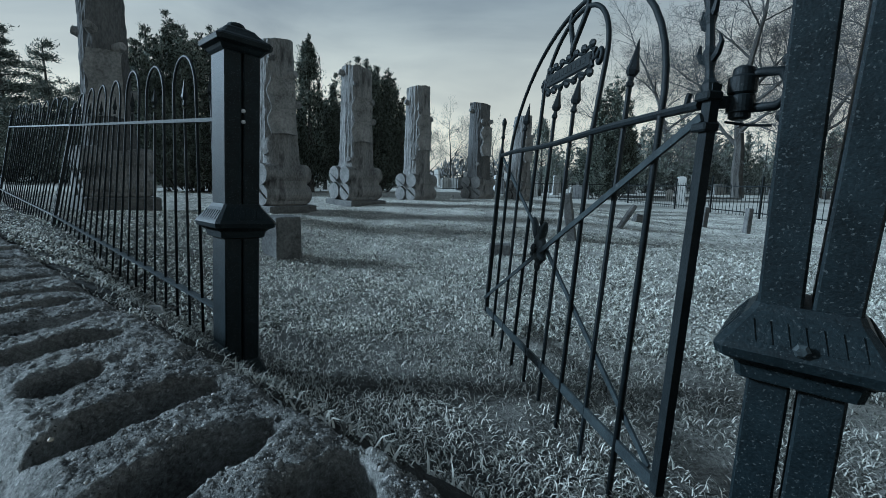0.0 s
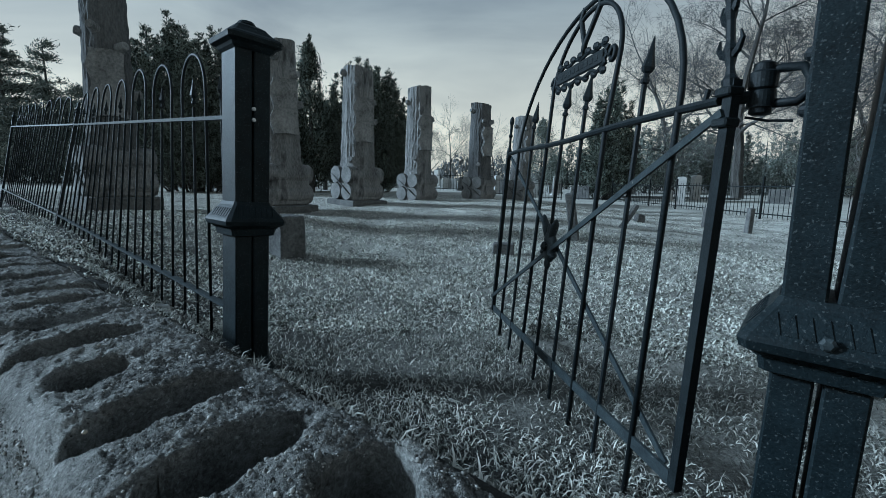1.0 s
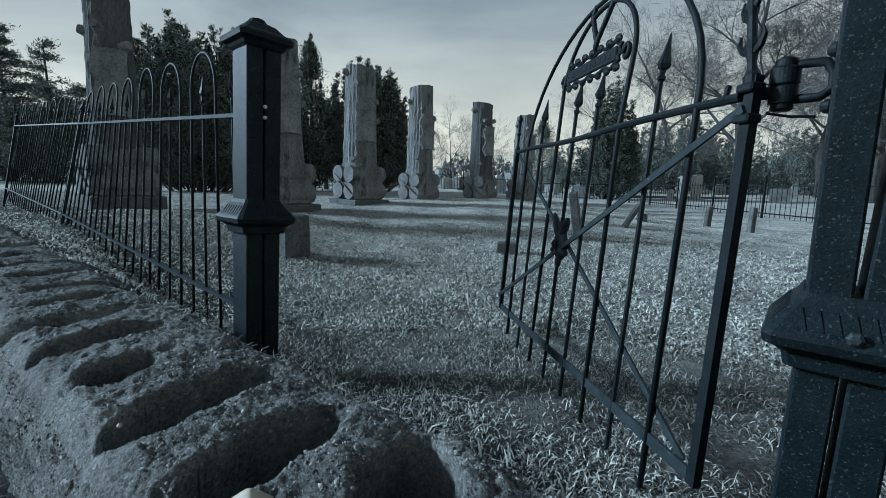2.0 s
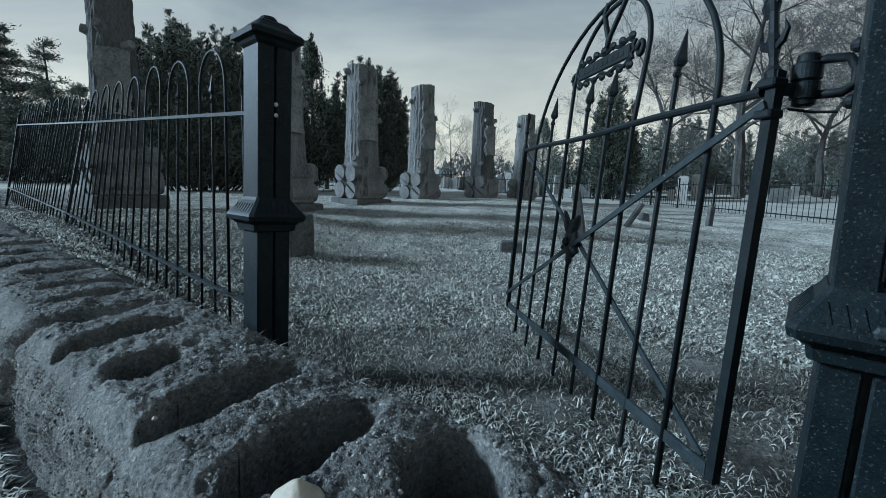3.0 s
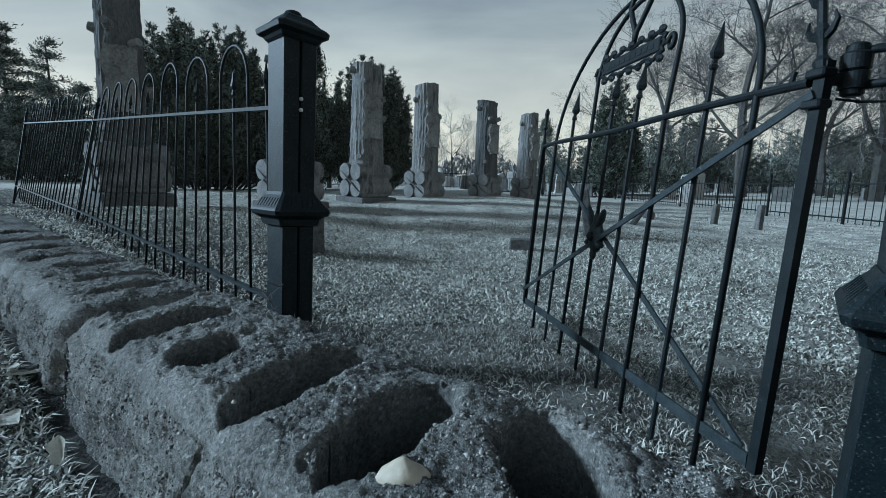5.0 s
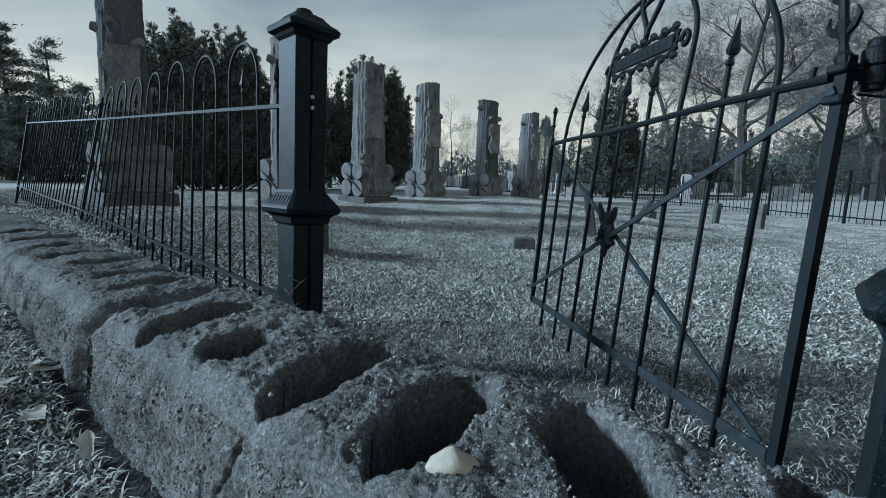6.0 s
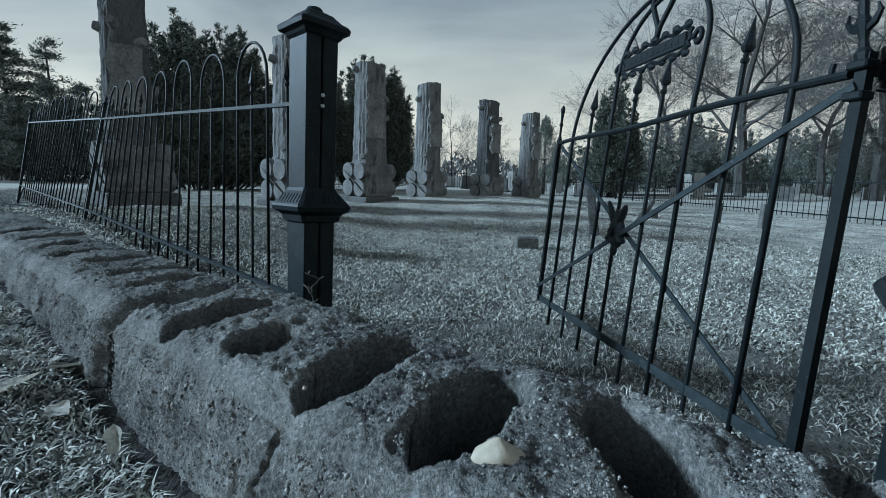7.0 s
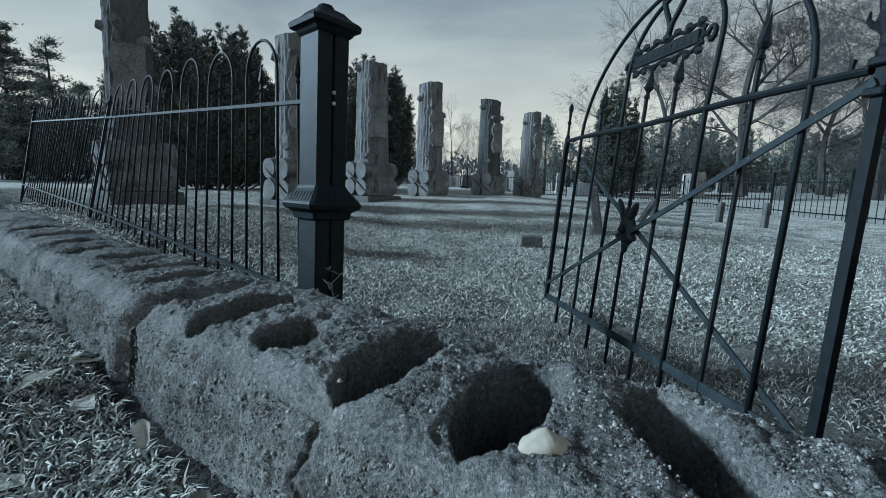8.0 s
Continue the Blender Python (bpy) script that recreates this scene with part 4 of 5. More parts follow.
for mx, my, tall, sd, pl, words in ((-4.42, 5.92, 3.3, 3, 0.20, "tall weathered stone tree-trunk monument behind the hairpin fence"), (-2.66, 7.12, 2.62, 5, 0.12, "weathered stone tree-trunk monument with scroll and stacked logs"),
                                   (-1.75, 8.84, 2.60, 8, 0.10, "weathered stone tree-trunk monument before a dark cedar"), (-0.68, 11.0, 2.70, 12, 0.0, "pale stone tree-trunk monument with a hanging scroll"),
                                   (0.99, 12.85, 2.67, 15, 0.0, "dark-streaked stone tree-trunk monument on pale log ends"), (2.43, 14.4, 2.64, 19, 0.0, "pale stone tree-trunk monument at the end of the row")):
    monument(mx, my, tall, sd, words, pl, 0.9 if sd == 3 else 1.0)


# ---- small stones on the lawn ----
def stone_block(name, size, m, mat, label, category, seed, taper=0.04, bevel=0.012):
    bm = bmesh.new()
    sx, sy, sz = size
    box(bm, -sx / 2, sx / 2, -sy / 2, sy / 2, 0, sz, bevel)
    bmesh.ops.subdivide_edges(bm, edges=bm.edges, cuts=2, use_grid_fill=True)
    for v in bm.verts:
        f = v.co.z / sz
        v.co.x *= 1 - taper * f
        v.co.y *= 1 - taper * f
        v.co += noise.noise_vector(v.co * 9 + Vector((seed, 0, 0))) * 0.006
    ob = tagged(part(name, bm, mat), label, category)
    ob.matrix_world = m
    return ob


def on_ground(x, y, sink=0.02):
    return float(ground_z(x, y)) - sink


stone_block("marker_block", (0.27, 0.25, 0.42), pose(-1.42, 3.85, on_ground(-1.42, 3.85, 0.06), 0, 1, FENCE_RZ), PLINTH, "squat grey stone marker block on the lawn", "headstone", 1)
stone_block("footstone", (0.22, 0.12, 0.14), pose(0.6, 4.32, on_ground(0.6, 4.32), 0, 0, -8), PLINTH, "small low grey footstone in the grass", "headstone", 2)
stone_block("headstone", (0.10, 0.2, 0.62), pose(1.585, 5.2, on_ground(1.585, 5.2, 0.06), 4, -9, -20), PLINTH, "thin dark headstone leaning to one side", "headstone", 3)
stone_block("headstone", (0.06, 0.16, 0.45), pose(2.66, 6.6, on_ground(2.66, 6.6, 0.04), 0, 30, -10), PLINTH, "broken grey slab tipped far over", "headstone", 4)
stone_block("headstone", (0.2, 0.14, 0.16), pose(3.55, 8.0, on_ground(3.55, 8.0), 0, 12, 10), PLINTH, "stump of a broken headstone", "headstone", 5, 0.2, 0.03)
stone_block("footstone", (0.09, 0.11, 0.46), pose(5.22, 7.5, on_ground(5.22, 7.5, 0.03), 0, 2, 0), PLINTH, "upright narrow grey marker stone", "headstone", 6)
stone_block("footstone", (0.10, 0.11, 0.42), pose(5.06, 8.5, on_ground(5.06, 8.5, 0.03), 0, 3, 0), PLINTH, "upright narrow grey marker stone with pale top", "headstone", 7)


stone_block("field_stone", (0.09, 0.06, 0.035), pose(-1.36, 1.98, on_ground(-1.36, 1.98, 0.0), 0, 8, 30), MARBLE, "small pale stone lying under the fence", "stone", 9, 0.3, 0.008)


# ---- far iron fence ----
def far_panel(x0, y0, x1, y1, source):
    ang = math.degrees(math.atan2(y1 - y0, x1 - x0))
    m = pose(x0, y0, on_ground(x0, y0, 0.0), 0, 0, ang)
    if source:
        return copy_thing(source, m)
    fence = tagged(empty("iron_fence", m), "low dark iron picket fence round the burial plot", "fence", group="plot fence")
    ln = 2.4
    for z in (0.14, 0.86):
        bm = bmesh.new()
        box(bm, 0, ln, -0.012, 0.012, z - 0.014, z + 0.014)
        part("rail", bm, IRON, fence)
    bm = bmesh.new()
    box(bm, -0.022, 0.022, -0.022, 0.022, -0.05, 1.08)
    lathe(bm, [(1.08, 0.03), (1.1, 0.035), (1.15, 0.005)], 6)
    part("fence_post", bm, IRON, fence)
    first = None
    for k in range(13):
        x = ln * (k + 0.7) / 13.4
        if first is None:
            bm = bmesh.new()
            pipe(bm, [(0, 0, 0.04), (0, 0, 0.93), (0, 0, 0.97)], [0.0085, 0.0085, 0.001], 5)
            first = part("picket", bm, IRON, fence)
            first.location = (x, 0, 0)
        else:
            o = new("picket", first.data)
            o.parent, o.location = fence, (x, 0, 0)
    return fence


src = None
route = [((8.15, 4.6), (8.95, 23.8)), ((8.95, 23.8), (-15.0, 25.2))]
for (ax, ay), (bx, by) in route:
    dist = math.hypot(bx - ax, by - ay)
    steps = int(dist / 2.4)
    for k in range(steps):
        f, g = k / steps, (k + 1) / steps
        made = far_panel(ax + (bx - ax) * f, ay + (by - ay) * f, ax + (bx - ax) * g, ay + (by - ay) * g, src)
        src = src or made


# ---- headstones beyond the fence ----
def tablet(w, t, h, arch, mat, name="headstone"):
    """Upright tablet with a rounded or square top on a low base."""
    bm = bmesh.new()
    pts = [(-w / 2, 0), (w / 2, 0)]
    for k in range(9):
        a = math.pi * k / 8
        pts.append((w / 2 * math.cos(a), h - arch + arch * math.sin(a)))
    f = [bm.verts.new((x, -t / 2, z)) for x, z in pts]
    b = [bm.verts.new((x, t / 2, z)) for x, z in pts]
    bm.faces.new(f)
    bm.faces.new(b[::-1])
    for i in range(len(pts)):
        j = (i + 1) % len(pts)
        bm.faces.new((f[i], b[i], b[j], f[j]))
    bmesh.ops.recalc_face_normals(bm, faces=bm.faces)
    box(bm, -w * 0.62, w * 0.62, -t * 1.1, t * 1.1, -0.1, 0.1)
    return part(name, bm, mat)


kinds = []
for i, (w, t, h, a, mt, words) in enumerate(((0.5, 0.12, 0.95, 0.16, MARBLE, "white marble headstone with a rounded top"), (0.6, 0.2, 0.75, 0.04, GREY_STONE, "plain grey square-topped headstone"), (0.42, 0.1, 0.7, 0.12, MARBLE, "small white rounded headstone"),
                                        (0.36, 0.34, 1.3, 0.1, MARBLE, "pale narrow pillar monument"), (0.9, 0.3, 0.8, 0.03, GREY_STONE, "wide grey family headstone"))):
    ob = tagged(tablet(w, t, h, a, mt), words, "headstone", group="distant headstones")
    ob.matrix_world = pose(-14.0 + 2 * i, 30 + i, on_ground(-14.0 + 2 * i, 30 + i), 0, 0, FENCE_RZ)
    kinds.append(ob)
rng = random.Random(44)
for k in range(190):
    row = rng.choice((27, 30, 33.5, 37, 42, 47, 54, 62, 72))
    y = row + rng.uniform(-0.5, 0.5)
    x = rng.uniform(-0.75, 1.15) * y
    if 9.5 < x < 24 and y < 34 and rng.random() < 0.8:
        continue
    copy_thing(rng.choice(kinds), pose(x, y, on_ground(x, y), rng.uniform(-3, 3), rng.uniform(-3, 3), rng.uniform(-25, 15)) @ Matrix.Diagonal((*([rng.uniform(0.75, 1.25)] * 3), 1)))
copy_thing(kinds[3], pose(10.6, 20.0, on_ground(10.6, 20.0), 0, 0, -20))
tagged(copy_thing(kinds[4], pose(18.0, 24.0, on_ground(18, 24.0), 0, 0, -30)), "wide pale family headstone in the open field")
copy_thing(kinds[4], pose(8.05, 26.2, on_ground(8.05, 26.2), 0, 0, -30))
bm = bmesh.new()
box(bm, 0, 7.5, -0.12, 0.12, -0.1, 0.2, 0.02)
kerb = tagged(part("plot_kerb", bm, PLINTH), "dark low stone kerb round a distant plot", "kerb")
kerb.matrix_world = pose(11.5, 29.0, on_ground(12, 29), 0, 0, -3)


# ---- trees ----
def sprays(name, pts, dirs, length, width, seed, mat, parent, label=""):
    """Small pointed leaf sprays in one crown mesh, each a pointed blade turned at random."""
    rng = np.random.default_rng(seed)
    n = len(pts)
    dirs = dirs / (np.linalg.norm(dirs, axis=1, keepdims=True) + 1e-9)
    ln = (length * rng.uniform(0.5, 1.4, n))[:, None]
    wd = (width * rng.uniform(0.6, 1.4, n))[:, None]
    rnd = rng.normal(size=(n, 3))
    s1 = np.cross(dirs, rnd)
    s1 /= np.linalg.norm(s1, axis=1, keepdims=True) + 1e-9
    vs = [pts - dirs * ln * 0.4, pts + s1 * wd, pts + dirs * ln * 0.7, pts - s1 * wd]
    verts = np.stack(vs, 1).reshape(-1, 3)
    k = np.arange(n)[:, None] * 4
    loops = (k + np.array([[0, 1, 2, 3]])).reshape(-1)
    me = bpy.data.meshes.new(name)
    me.vertices.add(len(verts))
    me.vertices.foreach_set("co", verts.reshape(-1))
    me.loops.add(len(loops))
    me.loops.foreach_set("vertex_index", loops.astype(np.int32))
    me.polygons.add(n)
    me.polygons.foreach_set("loop_start", (np.arange(n) * 4).astype(np.int32))
    me.update(calc_edges=True)
    me.materials.append(mat)
    ob = new(name, me)
    ob.parent = parent
    return tagged(ob, label, kind="stuff") if label else ob


def cedar(x, y, top, wide, seed, n=7000, mat=None, label="dense dark evergreen cedar", spires=1, name="cedar_tree", blunt=0.75, foot=0.04):
    """Trunk, limbs and a crown of many sprays gathered in clumps along the limbs."""
    rng = np.random.default_rng(seed)
    z0 = on_ground(x, y, 0.1)
    h = top - z0
    tree = tagged(empty(name, Matrix.Translation((x, y, z0))), label, "tree")
    bm = bmesh.new()
    pipe(bm, [(0, 0, 0), (0.03, 0.02, h * 0.4), (0, 0.02, h * 0.97)], [0.05 + h * 0.018, h * 0.014, 0.01], 8)
    part("trunk", bm, BARK, tree)
    limbs = 150
    hh = foot + (1 - foot) * rng.uniform(0, 1, limbs) ** 0.9
    az = rng.uniform(0, 2 * np.pi, limbs)
    rad = wide / 2 * np.clip(1 - hh, 0, 1) ** blunt * (0.72 + 0.5 * rng.uniform(0, 1, limbs)) * np.clip((hh - foot + 0.14) / 0.16, 0.3, 1) + 0.06
    bm = bmesh.new()
    for k in range(0, limbs, 5):
        d = Vector((math.cos(az[k]), math.sin(az[k]), 0.35))
        p = Vector((0, 0, h * hh[k] * 0.93))
        pipe(bm, [p, p + d * rad[k] * 0.8], [0.03, 0.006], 4, cap=False)
    tagged(part("limb_frame", bm, BARK, tree), kind="stuff")
    pick = rng.integers(0, limbs, n)
    t = rng.uniform(0.15, 1.0, n) ** 0.6
    spread = 0.09 + 0.10 * wide / 2 * (1 - hh[pick]) ** 0.5
    px = np.cos(az[pick]) * rad[pick] * t + rng.normal(0, 1, n) * spread
    py = np.sin(az[pick]) * rad[pick] * t + rng.normal(0, 1, n) * spread
    pz = h * hh[pick] * 0.97 + 0.45 * rad[pick] * t ** 1.5 + rng.normal(0, 1, n) * spread * 0.9
    pz = np.clip(pz, 0.05, h)
    # feathery tips
    m = n // 14
    tipz = h * (0.9 + 0.12 * rng.uniform(0, 1, m))
    tipr = 0.10 * wide * (h * 1.03 - tipz) / (0.12 * h)
    ta = rng.uniform(0, 6.28, m)
    px[:m], py[:m], pz[:m] = np.cos(ta) * tipr * rng.uniform(0, 1, m), np.sin(ta) * tipr * rng.uniform(0, 1, m), tipz
    # upright leaders that break the outline
    lead = 22
    la, lh = rng.uniform(0, 6.28, lead), rng.uniform(0.55, 0.98, lead)
    lr = wide / 2 * (1 - lh) ** blunt * rng.uniform(0.55, 1.05, lead)
    ll = rng.uniform(0.35, 0.8, lead) * (0.5 + 0.12 * h)
    q = n // 5
    who, up = rng.integers(0, lead, q), rng.uniform(0, 1, q)
    thin = 0.13 * (1 - up) + 0.01
    px[m:m + q] = np.cos(la[who]) * lr[who] + rng.normal(0, 1, q) * thin
    py[m:m + q] = np.sin(la[who]) * lr[who] + rng.normal(0, 1, q) * thin
    pz[m:m + q] = h * lh[who] * 0.95 + up * ll[who]
    pts = np.stack([px, py, pz], -1)
    dirs = np.stack([px, py, np.full(n, 0.45 * wide)], -1) + rng.normal(0, 0.34 * wide, (n, 3))
    size = 0.085 + 0.006 * h
    sprays("crown", pts, dirs, size, size * 0.14, seed, mat or CEDAR, tree)
    return tree


def bushy_cedar(x, y, top, wide, seed, stems, label, mat=None, fine=1.0, per=26, skirt=0.35, name="cedar_tree", cnt=20):
    """A broad evergreen of many rising stems, each feathered with short branchlets and ending in a spiky leader."""
    rng = np.random.default_rng(seed)
    z0 = on_ground(x, y, 0.1)
    h = top - z0
    tree = tagged(empty(name, Matrix.Translation((x, y, z0))), label, "tree")
    bm = bmesh.new()
    pipe(bm, [(0, 0, 0), (0.04, 0.02, h * 0.35), (0, 0.02, h * 0.8)], [0.05 + h * 0.02, h * 0.014, 0.01], 8)
    part("trunk", bm, BARK, tree)
    bm = bmesh.new()
    pts, dirs = [], []
    for k in range(stems):
        az = rng.uniform(0, 2 * np.pi)
        u = math.sqrt((k + 0.5) / stems)
        r = wide / 2 * u * rng.uniform(0.85, 1.08)
        tall = h * (1 - (1 - skirt) * u ** 2.6) * rng.uniform(0.8, 1.0)
        low = h * rng.uniform(0.0, 0.06)
        t = np.linspace(0, 1, 9)
        way = np.stack([np.cos(az) * r * (0.55 + 0.45 * np.minimum(1, 3.0 * t)), np.sin(az) * r * (0.55 + 0.45 * np.minimum(1, 3.0 * t)), low + (tall - low) * t ** 1.15], -1)
        way[1:-1, :2] += rng.normal(0, 0.05 * wide / 4, (7, 2))
        pipe(bm, [tuple(p) for p in way], [0.03 * (1 - 0.8 * v) for v in t], 3, cap=False)
        q = rng.uniform(0.02, 1.0, per * 3) ** 0.85
        i = np.minimum(7, (q * 8).astype(int))
        base = way[i] + (way[i + 1] - way[i]) * (q * 8 - i)[:, None]
        ln = (0.62 * (1 - q) ** 0.8 + 0.07) * max(h / 5.5, wide / 4.6) * rng.uniform(0.6, 1.25, len(q))
        a2 = rng.uniform(0, 2 * np.pi, len(q))
        d = np.stack([np.cos(a2), np.sin(a2), rng.uniform(0.15, 0.9, len(q))], -1)
        f = rng.uniform(0.1, 1.0, (len(q), cnt))
        p = base[:, None, :] + d[:, None, :] * (ln[:, None] * f)[..., None] + rng.normal(0, 0.03 * max(h / 5.5, wide / 4.6), (len(q), cnt, 3))
        pts.append(p.reshape(-1, 3))
        dirs.append((d[:, None, :] + rng.normal(0, 0.5, (len(q), cnt, 3)) + np.array([0, 0, 0.35])).reshape(-1, 3))
    tagged(part("limb_frame", bm, BARK, tree), kind="stuff")
    pts, dirs = np.concatenate(pts), np.concatenate(dirs)
    pts[:, 2] = np.maximum(pts[:, 2], 0.03)
    size = (0.055 + 0.006 * h) * fine
    sprays("crown", pts, dirs, size, size * 0.15, seed, mat or CEDAR, tree)
    return tree


bushy_cedar(-8.05, 14.6, 5.7, 4.9, 1, 120, "broad dark cedar with feathery leaders behind the fence", per=32, skirt=0.62)
bushy_cedar(-6.3, 17.6, 4.6, 3.4, 2, 44, "lower dark cedar beside the broad one", per=30)
cedar(-5.1, 17.0, 5.6, 1.9, 6, 15000, label="slender dark cedar with a pointed top")
cedar(-5.9, 22.0, 4.3, 3.2, 7, 15000, label="dark cedar filling the gap behind the monuments")
bushy_cedar(-3.3, 19.0, 5.85, 3.7, 8, 90, "broad rounded dark cedar behind the monuments", per=36, skirt=0.6)
bushy_cedar(9.6, 26.4, 7.1, 3.1, 9, 60, "upright dark cedar beyond the plot fence", fine=1.3, per=22, skirt=0.4)
cedar(6.4, 30.0, 4.9, 3.0, 10, 11000, PINE, label="small open pine beyond the monuments")


def pine(x, y, top, wide, seed, label="tall open pine with tiered branches", n_whorl=12, foot=0.18, dens=260):
    """Whorls of limbs with flat foliage pads and sky between them."""
    rng = np.random.default_rng(seed)
    z0 = on_ground(x, y, 0.1)
    h = top - z0
    tree = tagged(empty("pine_tree", Matrix.Translation((x, y, z0))), label, "tree")
    bm = bmesh.new()
    pipe(bm, [(0, 0, 0), (0.1, 0, h * 0.5), (0.05, 0, h)], [0.06 + 0.018 * h, 0.012 * h, 0.02], 7)
    part("trunk", bm, BARK, tree)
    bm = bmesh.new()
    pts, dirs = [], []
    for w in range(n_whorl):
        f = foot + (1 - foot) * (w + 0.5) / n_whorl
        for _ in range(int(rng.integers(4, 7))):
            a = rng.uniform(0, 6.28)
            ln = wide / 2 * (1 - f) ** 0.65 * rng.uniform(0.55, 1.15) + 0.12
            base = np.array([0.05, 0, h * (f + rng.uniform(-0.02, 0.02))])
            d = np.array([math.cos(a), math.sin(a), rng.uniform(0.05, 0.35)])
            pipe(bm, [tuple(base), tuple(base + d * ln)], [0.012 * h * 0.4 + 0.01, 0.008], 4, cap=False)
            m = int(dens * (0.4 + ln / wide))
            t = rng.uniform(0.35, 1.05, m)
            q = base + d * (ln * t)[:, None] + rng.normal(0, 1, (m, 3)) * np.array([0.14, 0.14, 0.07]) * (0.5 + 0.25 * wide)
            pts.append(q)
            dirs.append(d + rng.normal(0, 0.6, (m, 3)) + np.array([0, 0, 0.3]))
    tagged(part("limb_frame", bm, BARK, tree), kind="stuff")
    sprays("crown", np.concatenate(pts), np.concatenate(dirs), 0.13 + 0.010 * h, 0.011 + 0.0018 * h, seed, PINE, tree)
    return tree


pine(-23.6, 27.0, 8.5, 4.0, 31, n_whorl=9, foot=0.25, dens=170)
for x, y, top, wide, sd in ((-22.9, 23.5, 8.2, 3.6, 32), (-24.6, 30.5, 6.6, 4.2, 33), (-22.2, 25.5, 5.6, 4.5, 34), (-21.4, 20.4, 6.6, 3.8, 35), (-26.0, 35.0, 7.4, 4.6, 36), (-19.5, 27.0, 5.2, 4.5, 37), (-24, 26.0, 4.6, 5.0, 38), (-17.5, 24.0, 4.2, 4.5, 39), (-21.5, 30.0, 6.4, 4.0, 40)):
    pine(x, y, top, wide, sd, "mid-sized pine in the wood beside the graveyard", 13, 0.06, 300)
for x, y, top, wide, sd in ((-24.4, 24.0, 5.0, 4.6, 81), (-20.6, 23.0, 4.4, 4.6, 82), (-26.5, 27.5, 6.2, 5.0, 83), (-17.6, 26.5, 4.2, 5.0, 84)):
    bushy_cedar(x, y, top, wide, sd, 30, "dense low evergreen at the edge of the wood", PINE, 1.5, 14, 0.5, "evergreen_tree", 14)
for x, y, top, wide, sd in ((17.9, 40.0, 6.6, 6.0, 41), (23.6, 45.0, 8.6, 7.5, 42), (25.4, 40.5, 6.0, 6.5, 43), (30.4, 36.0, 5.8, 7.5, 44), (35.5, 36.5, 6.8, 7.5, 45), (39.0, 55.0, 8.5, 10.5, 46), (13.6, 50.0, 5.6, 5.5, 47), (29, 52, 8.5, 9.0, 48),
                            (20.5, 50, 7.8, 7.0, 49), (37, 44, 7.5, 8.0, 50), (44, 46, 8.5, 9.0, 51)):
    bushy_cedar(x, y, top, wide, sd, 30, "broad hazy evergreen at the edge of the cemetery", PINE, 2.1, 17, 0.5, "evergreen_tree", 14)


def bare_tree(x, y, tall, seed, label, levels=6, r0=0.34, sides=5, first=0.3, droop=0.0, kids=(3, 4)):
    """A winter tree: a forking trunk, limbs and many fine twigs."""
    rng = random.Random(seed)
    tree = tagged(empty("bare_tree", Matrix.Translation((x, y, on_ground(x, y, 0.15)))), label, "tree")
    bms = {"trunk": bmesh.new(), "limb_frame": bmesh.new(), "twig_mass": bmesh.new()}

    def grow(p, d, ln, r, level):
        bm = bms["trunk"] if level == 0 else bms["limb_frame"] if level < 3 else bms["twig_mass"]
        n = 4 if level < 3 else 3 if level < 5 else 2
        pts, rs, q, e = [p], [r], p, d
        for k in range(n):
            e = (e + Vector((rng.gauss(0, 0.10), rng.gauss(0, 0.10), rng.gauss(0.03 - droop * level * 0.03, 0.07)))).normalized()
            q = q + e * ln / n
            pts.append(q)
            rs.append(max(0.006, r * (1 - 0.5 * (k + 1) / n)))
        pipe(bm, pts, rs, sides if level < 2 else 3, cap=False)
        if level >= levels:
            return
        for k in range(rng.randint(*kids)):
            f = rng.uniform(0.35, 1.0) if level else rng.uniform(first, 1.0)
            i = min(n - 1, int(f * n))
            s = pts[i].lerp(pts[i + 1], f * n - i)
            out = e.orthogonal()
            out.rotate(Matrix.Rotation(rng.uniform(0, 6.28), 3, e))
            nd = (e * rng.uniform(0.45, 0.9) + out * rng.uniform(0.5, 0.95) + Vector((0, 0, 0.12))).normalized()
            grow(s, nd, ln * rng.uniform(0.5, 0.74), rs[i] * rng.uniform(0.42, 0.62), level + 1)
        grow(pts[-1], e, ln * 0.66, rs[-1], level + 1)
    grow(Vector((0, 0, 0)), Vector((rng.uniform(-0.05, 0.05), 0, 1)), tall * 0.42, r0, 0)
    for k, bm in bms.items():
        tagged(part(k, bm, BARK if k != "twig_mass" else TWIG, tree), kind="" if k == "trunk" else "stuff")
    return tree


bare_tree(20.4, 31.0, 17.0, 61, "large bare hardwood with spreading fine twigs", 6, 0.42, 7, 0.45, 0.6, (3, 5))
bare_tree(24.5, 25.5, 15.0, 62, "large bare hardwood with low drooping limbs", 6, 0.38, 6, 0.35, 0.9, (3, 5))
bare_tree(19.8, 39.0, 17.0, 63, "tall bare hardwood farther off", 6, 0.34, 6, 0.3, 0.3)
bare_tree(27.5, 33.0, 14.0, 64, "bare hardwood with a dense twiggy crown", 6, 0.3, 5, 0.3, 0.5)
for x, y, tall, sd in ((0.8, 62.0, 8.3, 71), (8.1, 70.0, 8.0, 72), (-2.7, 75.0, 8.0, 73), (5.0, 66.0, 7.0, 74), (-7.0, 60, 6.0, 75), (12.0, 64, 7.0, 76)):
    bare_tree(x, y, tall * 1.3, sd, "small bare tree on the skyline", 5, 0.16, 4, 0.2, 0.0, (3, 4))


